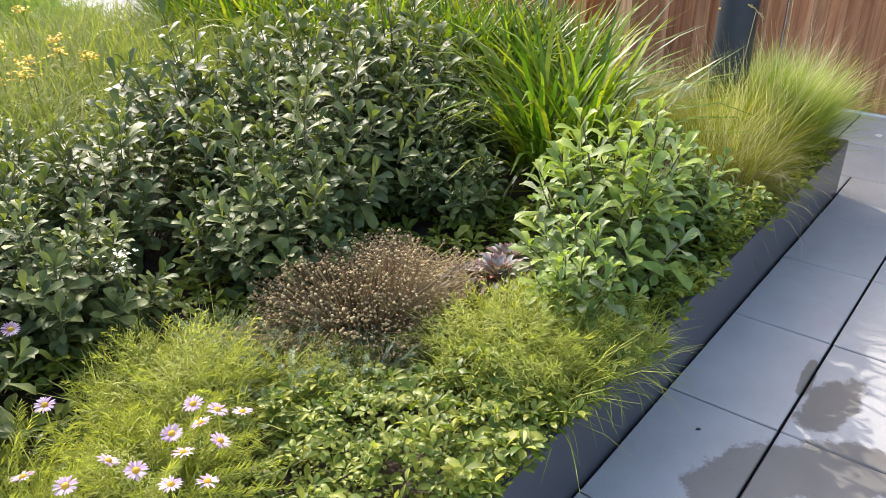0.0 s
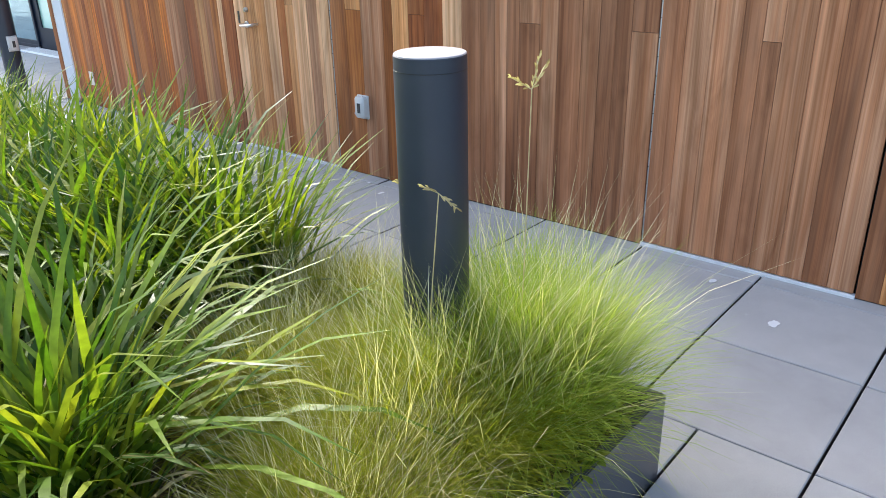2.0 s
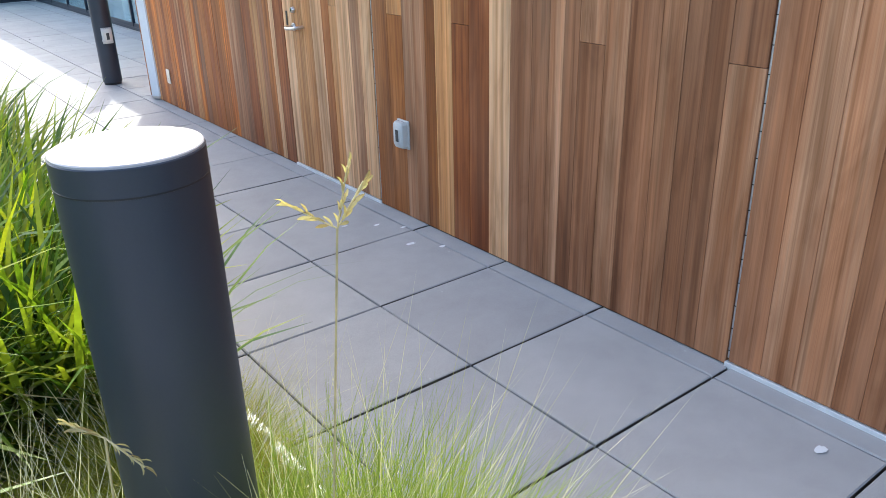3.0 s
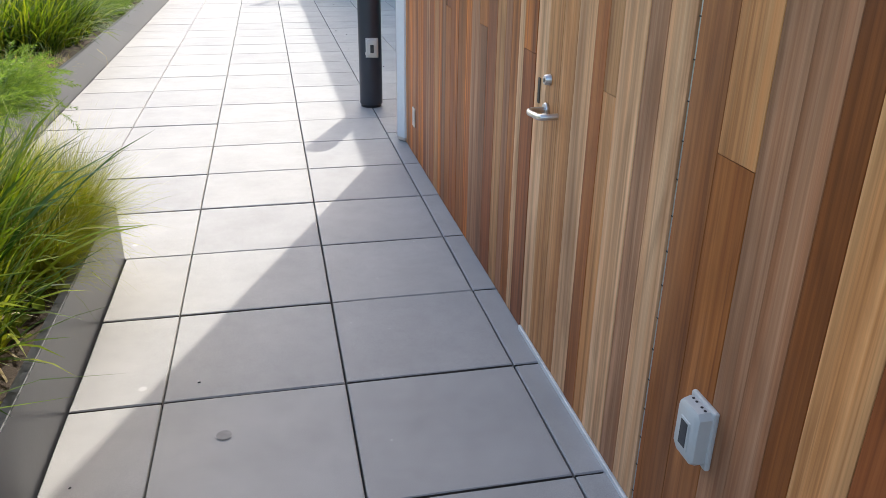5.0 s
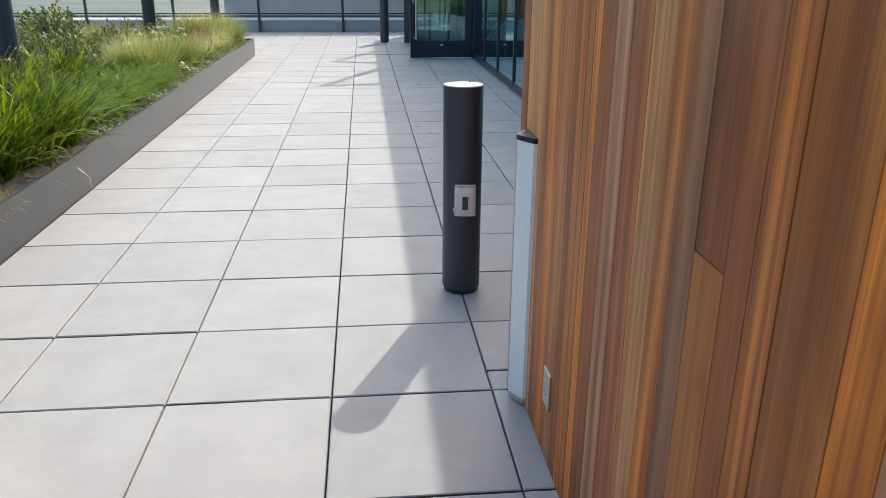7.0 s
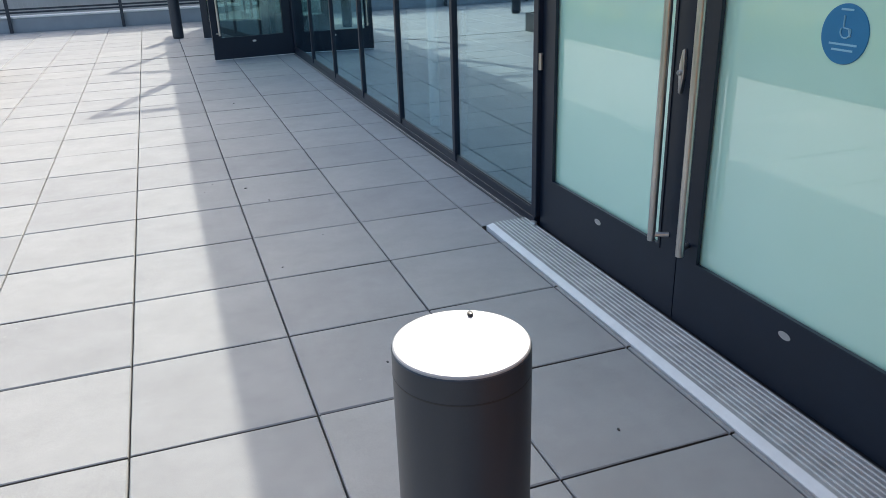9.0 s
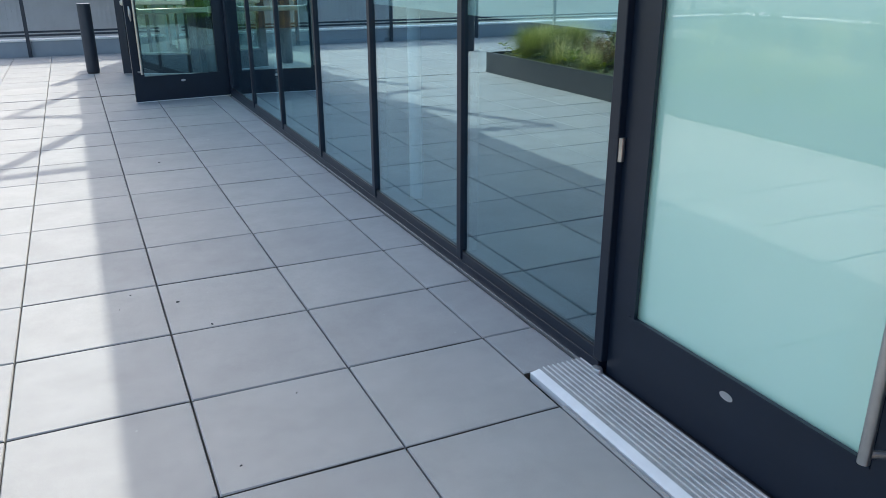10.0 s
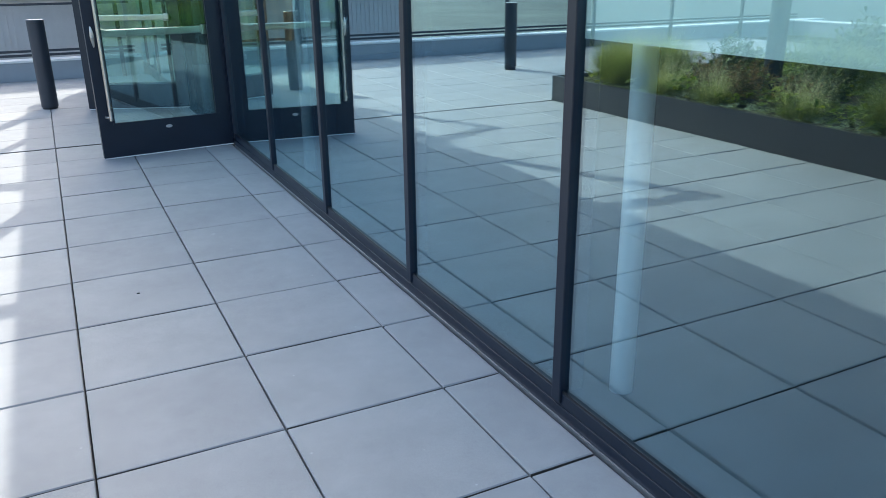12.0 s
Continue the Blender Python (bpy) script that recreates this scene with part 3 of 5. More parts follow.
door_wood_1 = cedar_door("door_5", -4.435, -3.405, -4.426, "closed flush door clad in cedar boards with a steel lever")
door_wood_2 = cedar_door("door_6", -7.72, -6.69, -6.696, "closed flush door clad in cedar boards")
handle = part("lever_handle", tube([(WOOD_X, -3.550, 0.912), (WOOD_X - 0.05, -3.550, 0.912), (WOOD_X - 0.062, -3.556, 0.911), (WOOD_X - 0.066, -3.570, 0.909),
                                    (WOOD_X - 0.066, -3.665, 0.918), (WOOD_X - 0.062, -3.680, 0.921), (WOOD_X - 0.045, -3.685, 0.922), (WOOD_X - 0.012, -3.685, 0.922)], 0.0105, 14),
              STEEL, door_wood_1, "bent stainless steel lever", True)
rose = lathe([(0.0, 0.010), (0.021, 0.010), (0.024, 0.006), (0.024, 0.0), (0.0, 0.0)], 32)
bmesh.ops.transform(rose, matrix=Matrix.Translation((WOOD_X, -3.550, 0.912)) @ Matrix.Rotation(radians(-90), 4, "Y"), verts=rose.verts)
part("rose", rose, STEEL, handle, smooth=True)
lock = lathe([(0.0, 0.020), (0.014, 0.020), (0.017, 0.015), (0.019, 0.0), (0.0, 0.0)], 32)
bmesh.ops.transform(lock, matrix=Matrix.Translation((WOOD_X, -3.562, 1.014)) @ Matrix.Rotation(radians(-90), 4, "Y"), verts=lock.verts)
lock = part("lock_cylinder", lock, STEEL, door_wood_1, "round stainless lock cylinder", True)
part("keyhole", boxes((WOOD_X - 0.022, WOOD_X - 0.019, -3.5635, -3.5605, 1.006, 1.018)), BLACK_PLASTIC, lock)
part("indicator_slot", boxes((WOOD_X - 0.003, WOOD_X + 0.004, -3.472, -3.454, 0.915, 1.000), bevel=0.001), SLOT, door_wood_1, "narrow dark metal strike plate")

sign = thing("door_sign", "white rectangular sign with blue lettering on cedar boards", "sign", (WOOD_X - 0.004, -3.283, 1.346))
part("plate", boxes((-0.004, 0.003, -0.124, 0.124, -0.0635, 0.0635), bevel=0.001), SIGN_WHITE, sign)


def lettering(name, text, size, material, parent, m):
    """Flat raised letters in the built-in font."""
    cu = bpy.data.curves.new(name, "FONT")
    cu.body, cu.size, cu.extrude, cu.space_line = text, size, 0.0004, 1.05
    tmp = bpy.data.objects.new(name, cu)
    scene.collection.objects.link(tmp)
    dg = bpy.context.evaluated_depsgraph_get()
    me = bpy.data.meshes.new_from_object(tmp.evaluated_get(dg))
    bpy.data.objects.remove(tmp)
    me.materials.clear()
    me.materials.append(material)
    ob = new(name, me)
    ob.parent = parent
    ob.matrix_basis = m
    return ob


# letters face -x and read towards -y
FACING = Matrix(((0, 0, -1, 0), (-1, 0, 0, 0), (0, 1, 0, 0), (0, 0, 0, 1)))
for k, word in enumerate(("IRRIGATION", "CONTROLS")):
    lettering("lettering", word, 0.026, INK, sign, Matrix.Translation((-0.0047, 0.107, 0.017 - 0.027 * k)) @ FACING @ Matrix.Diagonal((0.82, 1.0, 1.0, 1.0)))


def socket_cover(at, turn):
    """A weatherproof socket cover: bevelled hood, dark window, four holes along its top, a hasp."""
    c = thing("socket_cover", "light grey weatherproof socket cover with a dark window", "socket", at, turn, "socket covers")
    bm = bmesh.new()
    rings = [[bm.verts.new((x, y * w, z * h + lift)) for y, z in ((-0.030, -0.072), (0.030, -0.072), (0.045, -0.058), (0.045, 0.058), (0.034, 0.072), (-0.034, 0.072), (-0.045, 0.058), (-0.045, -0.058))]
             for x, w, h, lift in ((0.0, 1.0, 1.0, 0.0), (-0.026, 1.0, 1.0, 0.0), (-0.040, 0.94, 0.94, 0.001), (-0.046, 0.80, 0.80, 0.002))]
    for lower, upper in zip(rings, rings[1:]):
        for i in range(8):
            bm.faces.new((lower[i], lower[(i + 1) % 8], upper[(i + 1) % 8], upper[i]))
    bm.faces.new(rings[0])
    bm.faces.new(rings[-1])
    part("hood", bm, GREY_PLASTIC, c, smooth=True)
    part("back_plate", boxes((-0.012, 0.002, -0.050, 0.050, -0.077, 0.077), bevel=0.005), GREY_PLASTIC, c)
    part("window_frame", boxes((-0.0490, -0.042, -0.020, 0.020, -0.040, 0.036), bevel=0.003), GREY_PLASTIC, c)
    part("window", boxes((-0.0500, -0.044, -0.014, 0.014, -0.034, 0.030), bevel=0.001), SMOKED, c, "dark smoked window")
    for y in (-0.028, -0.014, 0.008, 0.022):
        part("hole", tube([(-0.022, y, 0.068), (-0.022, y, 0.0730)], 0.0035, 8), BLACK_PLASTIC, c)
    part("hasp", boxes((-0.035, -0.015, 0.045, 0.056, -0.05, -0.034), bevel=0.003), GREY_PLASTIC, c)
    return c


socket_cover((WOOD_X, -4.695, 0.465), 0)
plate = thing("cover_plate", "small blank steel cover plate on the cedar boards", "plate", (WOOD_X - 0.001, -1.06, 0.262))
part("plate", boxes((-0.005, 0.004, -0.04, 0.04, -0.062, 0.062), bevel=0.0015), STEEL, plate)
part("screw", tube([(-0.004, 0.0, -0.02), (-0.0075, 0.0, -0.02)], 0.005, 10), STEEL, plate)

# tall push-plate column fixed to the cedar wall
push = thing("push_column", "tall white door-opener push column with a black cap on the cedar wall", "door opener", (WOOD_X, -0.668, 0.0))
outline = [(0.002, -0.078), (-0.012, -0.078), (-0.046, -0.020), (-0.052, 0.0), (-0.046, 0.020), (-0.012, 0.078), (0.002, 0.078)]


def prism(shape, z0, z1):
    bm = bmesh.new()
    a = [bm.verts.new((x, y, z0)) for x, y in shape]
    b = [bm.verts.new((x, y, z1)) for x, y in shape]
    n = len(shape)
    for i in range(n):
        bm.faces.new((a[i], a[(i + 1) % n], b[(i + 1) % n], b[i]))
    bm.faces.new(list(reversed(a)))
    bm.faces.new(b)
    return bm


part("body", prism(outline, 0.035, 0.985), WHITE_PLASTIC, push)
part("seam", boxes((-0.0535, -0.049, -0.002, 0.002, 0.04, 0.98)), STEEL, push, "thin grey centre seam")
cap = part("cap", prism([(x * 1.05 if x < 0 else x, y * 1.03) for x, y in outline], 0.985, 1.002), BLACK_PLASTIC, push, "black plastic end cap")
part("screw", tube([(-0.018, 0.048, 1.00), (-0.018, 0.048, 1.004)], 0.008, 10), STEEL, cap)
part("foot", prism([(x * 0.9 if x < 0 else x, y * 0.95) for x, y in outline], 0.012, 0.035), STEEL, push)


# ---- light bollards ----
def bollard(at, label):
    b = thing("light_bollard", label, "bollard", at, 0, "light bollards")
    part("base", lathe([(0.0, 0.0), (0.084, 0.0), (0.084, 0.022), (0.0, 0.022)], 48), BLACK_PLASTIC, b, smooth=True)
    part("post", lathe([(0.0, 0.022), (0.090, 0.022), (0.093, 0.026), (0.093, 1.012), (0.0915, 1.0135), (0.0, 1.0135)], 64), CHARCOAL, b, smooth=True)
    part("seam", lathe([(0.0925, 0.976), (0.0934, 0.9765), (0.0934, 0.9785), (0.0925, 0.979)], 64), BLACK_PLASTIC, b, smooth=True)
    part("lens", lathe([(0.0, 1.013), (0.0915, 1.0135), (0.0915, 1.016), (0.0895, 1.0175), (0.0, 1.018)], 64), LENS, b, "white flat light cap", smooth=True)
    return b


bollard((0.0, 0.40, 0.0), "charcoal cylinder light bollard with white top on the pavers")
bollard((-1.91, -7.02, SOIL_Z + 0.015), "charcoal cylinder light bollard with white top among the grasses")
bollard((0.0, 14.12, 0.0), "charcoal cylinder light bollard near the open glass doors")
bollard((-3.45, 3.86, SOIL_Z), "charcoal cylinder light bollard standing in the planter")
bollard((-3.7, 9.5, SOIL_Z), "charcoal cylinder light bollard standing in the planter")
bollard((-3.6, 14.5, 0.0), "charcoal cylinder light bollard on the pavers")
socket_cover((0.004, 0.40 - 0.091, 0.487), 84)

# round blue access sign on the second door
access = thing("access_sign", "round blue wheelchair access sign stuck on frosted glass", "sign", (DOOR_X - 0.0045, 1.310, 1.216))
disc = lathe([(0.0, 0.003), (0.084, 0.003), (0.085, 0.0), (0.0, 0.0)], 48)
bmesh.ops.transform(disc, matrix=Matrix.Rotation(radians(-90), 4, "Y"), verts=disc.verts)
part("disc", disc, SIGN_BLUE, access)
arc = [(-0.0042, -0.004 - 0.018 * math.cos(a), 0.008 + 0.018 * math.sin(a)) for a in (radians(30 - 15 * k) for k in range(17))]
part("pictogram", tube(arc, 0.0022, 6), SIGN_PALE, access, "pale wheel of the pictogram")
part("pictogram", tube([(-0.0042, 0.006, 0.052), (-0.0042, 0.005, 0.018), (-0.0042, -0.014, 0.016), (-0.0042, -0.022, -0.006)], 0.0026, 6), SIGN_PALE, access, "pale seated figure sign")
for k, (half, z) in enumerate(((0.05, -0.028), (0.038, -0.044), (0.022, 0.068))):
    part("print_bar", boxes((-0.0042, -0.0025, -half, half, z - 0.0028, z + 0.0028)), SIGN_PALE, access)

# inside the glazed room
column = thing("steel_column", "slim round white column on the dark floor inside", "column", (1.806, 5.78, 0.0))
part("shaft", lathe([(0.0, 0.0), (0.043, 0.0), (0.043, 3.0), (0.0, 3.0)], 32), COLUMN_PAINT, column, smooth=True)
copy_thing(column, pose(1.806, 9.65, 0))

# small marks on the pavers
def pale_spot(x, y, r, seed):
    bm = bmesh.new()
    ring = [bm.verts.new((x + r * (1 + 0.5 * noise.noise(Vector((2 * math.cos(a), 2 * math.sin(a), seed)))) * math.cos(a),
                          y + 0.6 * r * (1 + 0.5 * noise.noise(Vector((2 * math.cos(a), 2 * math.sin(a), seed)))) * math.sin(a), 0.0035)) for a in (2 * math.pi * k / 20 for k in range(20))]
    bm.faces.new(ring)
    return solid("pale_spot", bm, PAINT, "small white dried splash on the pavers", "stain", "structure")


for n, (x, y, r) in enumerate(((-0.35, -7.52, 0.035), (-0.10, -7.16, 0.025), (-0.11, -4.70, 0.018), (-0.02, -4.82, 0.014), (-0.12, -5.03, 0.024), (-0.02, -5.16, 0.018), (-0.25, -4.60, 0.016))):
    pale_spot(x, y, r, 3.3 + n)


def dark_spot(x, y, r):
    bm = bmesh.new()
    bm.faces.new([bm.verts.new((x + r * math.cos(k * 0.3142), y + r * math.sin(k * 0.3142), 0.0035)) for k in range(20)])
    return solid("dark_spot", bm, STAIN, "small round dark stain on a paver", "stain", "structure")


dark_spot(-1.013, -3.88, 0.024)


def crumb(x, y, size, turn, z=0.0):
    """A dark flake of leaf litter."""
    bm = lathe([(0.0, 0.0), (size, 0.0), (size * 0.8, size * 0.5), (0.0, size * 0.6)], 7)
    bmesh.ops.transform(bm, matrix=Matrix.Rotation(radians(turn), 4, "Z") @ Matrix.Diagonal((1.0, 0.55, 1.0, 1.0)), verts=bm.verts)
    ob = tagged(new("leaf_crumb", mesh_of(bm, "leaf_crumb", BLACK_PLASTIC)), "tiny dark crumb of dry leaf on the pavers", "litter", "leaf crumbs")
    ob.location = (x, y, z)


for n, (x, y) in enumerate(((0.07, 4.62), (-0.13, 4.8), (-0.19, 4.64), (0.18, 4.3), (0.29, 7.62), (0.09, 3.18), (0.37, 3.55), (0.32, 2.08), (0.34, 2.06), (-1.11, -3.56), (-1.43, -4.04), (0.9, 1.37), (-3.81, -7.73))):
    crumb(x, y, (0.009, 0.006, 0.005, 0.008)[n % 4], n * 41)

crumb(0.038, 0.464, 0.008, 80, 1.018)


# ---- plants ----
GREEN_STRAP = leaf_material("strap_leaf", [(0.030, 0.080, 0.010), (0.075, 0.15, 0.013), (0.20, 0.29, 0.022), (0.045, 0.105, 0.013), (0.30, 0.33, 0.03), (0.10, 0.18, 0.016)], 0.42, 0.40)
# its bright and deep tones also paint sunlit and shaded blades
DARK_STRAP = leaf_material("dark_strap_leaf", [(0.022, 0.050, 0.009), (0.060, 0.115, 0.012), (0.25, 0.32, 0.028), (0.030, 0.068, 0.011), (0.13, 0.20, 0.018), (0.31, 0.33, 0.035), (0.040, 0.080, 0.012)], 0.38, 0.42)
OLIVE_GRASS = leaf_material("olive_grass", [(0.28, 0.31, 0.020), (0.38, 0.38, 0.028), (0.20, 0.25, 0.022), (0.40, 0.33, 0.06)], 0.5, 0.5)
FRESH_GRASS = leaf_material("fresh_grass", [(0.20, 0.31, 0.035), (0.29, 0.39, 0.06), (0.42, 0.46, 0.13), (0.24, 0.34, 0.04)], 0.5, 0.45)
SOFT_GRASS = leaf_material("soft_grass", [(0.16, 0.20, 0.05), (0.23, 0.26, 0.08), (0.30, 0.30, 0.13), (0.13, 0.18, 0.05)], 0.5, 0.35)
STRAW = leaf_material("straw", [(0.46, 0.36, 0.19), (0.60, 0.52, 0.32), (0.30, 0.21, 0.10)], 0.6, 0.25)
SHRUB = leaf_material("shrub_leaf", [(0.060, 0.090, 0.030), (0.090, 0.122, 0.038), (0.21, 0.24, 0.075), (0.075, 0.108, 0.042)], 0.5, 0.28)
BROAD = leaf_material("broad_pale_leaf", [(0.13, 0.21, 0.055), (0.22, 0.31, 0.075), (0.35, 0.43, 0.09), (0.20, 0.27, 0.12), (0.34, 0.38, 0.22)], 0.5, 0.36)
LIME = leaf_material("lime_feather_leaf", [(0.31, 0.35, 0.065), (0.44, 0.45, 0.12), (0.24, 0.29, 0.05)], 0.55, 0.45)
COVER = leaf_material("ground_cover_leaf", [(0.075, 0.125, 0.020), (0.17, 0.23, 0.030), (0.37, 0.38, 0.07), (0.11, 0.165, 0.032), (0.27, 0.30, 0.048)], 0.42, 0.38)
MEADOW = leaf_material("meadow_leaf", [(0.18, 0.24, 0.045), (0.25, 0.29, 0.07), (0.30, 0.30, 0.09), (0.14, 0.21, 0.04)], 0.5, 0.4)
DRIED = leaf_material("dried_seed_head", [(0.24, 0.15, 0.075), (0.46, 0.34, 0.17), (0.58, 0.46, 0.25), (0.16, 0.10, 0.06), (0.40, 0.27, 0.14)], 0.8, 0.1)
SILVER = leaf_material("silver_leaf", [(0.27, 0.31, 0.21), (0.38, 0.41, 0.31), (0.20, 0.25, 0.15)], 0.6, 0.2)
SUCCULENT = leaf_material("grey_red_succulent", [(0.30, 0.33, 0.33), (0.24, 0.10, 0.09), (0.36, 0.38, 0.36), (0.30, 0.06, 0.06)], 0.45, 0.1)
PETAL = leaf_material("lilac_petal", [(0.60, 0.40, 0.66), (0.74, 0.62, 0.78), (0.52, 0.28, 0.60)], 0.55, 0.3)
WHITE_PETAL = leaf_material("white_petal", [(0.75, 0.75, 0.68), (0.70, 0.72, 0.62)], 0.55, 0.3)
YELLOW = leaf_material("yellow_flower", [(0.70, 0.50, 0.03), (0.62, 0.38, 0.03)], 0.6, 0.2)
BARK = speckled("brown_stem", (0.12, 0.08, 0.05), 0.4, 30.0, 200.0, 0.9)


def grown(name, material, verts, faces):
    me = bpy.data.meshes.new(name)
    me.from_pydata(verts, [], faces)
    me.materials.append(material)
    me.polygons.foreach_set("use_smooth", [True] * len(me.polygons))
    return me


def blades(rng, count, reach, length, width, droop, lean=0.55, steps=5, ragged=0.35):
    """Ribbon leaves that rise from a small crown and arch over: vertices and faces."""
    verts, faces = [], []
    for _ in range(count):
        a = rng.uniform(0, 2 * math.pi)
        r = reach * math.sqrt(rng.random())
        ba = rng.uniform(0, 2 * math.pi)
        p = Vector((r * math.cos(ba), r * math.sin(ba), 0))
        tilt = abs(rng.gauss(0, lean)) + 0.25 * r / max(reach, 1e-3)
        tilt = min(tilt, 1.35)
        ln = length * rng.uniform(1 - ragged, 1 + 0.4 * ragged)
        w = width * rng.uniform(0.7, 1.25)
        dr = droop * rng.uniform(0.4, 1.5)
        out = Vector((math.cos(a), math.sin(a), 0))
        side = Vector((-math.sin(a), math.cos(a), 0))
        twist = rng.uniform(-0.5, 0.5)
        k = len(verts)
        for s in range(steps):
            f = s / (steps - 1)
            ang = tilt + dr * f * f
            if s:
                p = p + (out * math.sin(ang) + Vector((0, 0, 1)) * math.cos(ang)) * (ln / (steps - 1))
            sd = (side * math.cos(twist * f) + Vector((0, 0, 1)) * math.sin(twist * f))
            ww = w * (0.65 + 0.5 * f if f < 0.5 else 0.9 * (1 - (2 * f - 1) ** 2) + 0.04) * 0.5
            verts.append(tuple(p - sd * ww))
            verts.append(tuple(p + sd * ww))
        faces += [(k + 2 * s, k + 2 * s + 1, k + 2 * s + 3, k + 2 * s + 2) for s in range(steps - 1)]
    return verts, faces


OVAL = ((0.0, 0.08, 0.0), (0.3, 0.8, 0.02), (0.62, 1.0, 0.02), (0.86, 0.62, -0.03))
SPATULA = ((0.0, 0.10, 0.0), (0.34, 0.42, 0.03), (0.66, 0.92, 0.03), (0.88, 0.86, -0.02))


def oval_leaf(verts, faces, at, way, up, length, width, cup=0.25, outline=OVAL):
    """One leaf with a folded midrib and a drooping tip."""
    way = way.normalized()
    side = way.cross(up)
    side = side.normalized() if side.length > 1e-4 else way.orthogonal().normalized()
    up = side.cross(way)
    k = len(verts)
    for f, w, h in outline:
        c = at + way * (length * f) + up * (length * h)
        verts.append(tuple(c - side * width * 0.5 * w + up * width * cup * w))
        verts.append(tuple(c))
        verts.append(tuple(c + side * width * 0.5 * w + up * width * cup * w))
    verts.append(tuple(at + way * length - up * length * 0.10))
    for s in range(3):
        a = k + 3 * s
        faces += [(a, a + 1, a + 4, a + 3), (a + 1, a + 2, a + 5, a + 4)]
    faces += [(k + 9, k + 10, k + 12), (k + 10, k + 11, k + 12)]


def leafy(rng, radius, high, shoots, leaves, length, width):
    """A loose bush: shoots of uneven height that lean outwards, with leaves spiralling up each one and a whorl at its tip."""
    verts, faces, tips = [], [], []
    up = Vector((0, 0, 1))
    for _ in range(shoots):
        a, r = rng.uniform(0, 2 * math.pi), math.sqrt(rng.random())
        tall = high * rng.uniform(0.55, 1.12) * (1 - 0.45 * r * r)
        foot = Vector((radius * 0.45 * r * math.cos(a), radius * 0.45 * r * math.sin(a), 0))
        tip = Vector((radius * r * math.cos(a) * rng.uniform(0.8, 1.15), radius * r * math.sin(a) * rng.uniform(0.8, 1.15), tall))
        tips.append(tip)
        axis = ((tip - foot).normalized() + Vector((rng.gauss(0, 0.18), rng.gauss(0, 0.18), 0.2))).normalized()
        s = axis.orthogonal().normalized()
        t = axis.cross(s)
        turn = rng.uniform(0, 6.28)
        n = rng.randint(leaves - 3, leaves + 3)
        for i in range(n):
            f = i / n
            b = turn + i * 2.4
            rise = -0.1 + 1.25 * f ** 1.5 + rng.gauss(0, 0.12)
            way = (s * math.cos(b) + t * math.sin(b)) * math.cos(rise) + axis * math.sin(rise)
            ln = length * rng.uniform(0.65, 1.2) * (1 - 0.45 * f ** 3)
            at = foot.lerp(tip, 0.35 + 0.65 * f ** 0.6)
            oval_leaf(verts, faces, at, way, axis, ln, width * ln / length * rng.uniform(0.75, 1.2), rng.uniform(0.05, 0.3), SPATULA)
    return verts, faces, tips


def stems(rng, tips, spread, thick=0.004):
    """Thin woody stems from the crown to some of the tips."""
    bm = bmesh.new()
    for p in tips:
        foot = Vector((p.x * spread, p.y * spread, 0))
        mid = foot.lerp(p, 0.5) + Vector((rng.gauss(0, 0.02), rng.gauss(0, 0.02), 0.02))
        pts = [foot, mid, p]
        rings = []
        for q, r in zip(pts, (thick, thick * 0.8, thick * 0.5)):
            rings.append([bm.verts.new(q + Vector((r * math.cos(c), r * math.sin(c), 0))) for c in (0, 2.09, 4.19)])
        for a, b in zip(rings, rings[1:]):
            for i in range(3):
                bm.faces.new((a[i], a[(i + 1) % 3], b[(i + 1) % 3], b[i]))
    return bm


def put(name, label, at, meshes, group="", turn=0.0, size=1.0, category="plant"):
    t = thing(name, label, category, at, turn, group)
    t.scale = (size, size, size)
    for part_name, me in meshes:
        ob = new(part_name, me)
        ob.parent = t
    return t


rng = random.Random(11)

# strap-leaved clumps: three meshes shared by all of them
STRAPS = []
for k in range(3):
    main = grown("foliage", GREEN_STRAP, *blades(rng, 300, 0.17, 0.84, 0.020, 0.95, 0.40, 6))
    old = grown("old_foliage", STRAW, *blades(rng, 22, 0.17, 0.6, 0.011, 1.5, 0.7, 5))
    STRAPS.append((main, old))
UPRIGHT = (grown("foliage", GREEN_STRAP, *blades(rng, 330, 0.24, 0.84, 0.020, 0.62, 0.26, 6)), STRAPS[0][1])
DARKS = []
for k in range(2):
    main = grown("foliage", DARK_STRAP, *blades(rng, 460, 0.26, 0.68, 0.017, 0.75, 0.42, 6))
    old = grown("old_foliage", STRAW, *blades(rng, 40, 0.2, 0.5, 0.012, 1.4, 0.7, 5))
    DARKS.append((main, old))


def strap_clump(x, y, kind, size, label):
    main, old = kind
    return put("strap_leaf_clump", label, (x, y, SOIL_Z - 0.01), [("foliage", main), ("old_foliage", old)], "strap-leaved clumps", rng.uniform(0, 360), size)


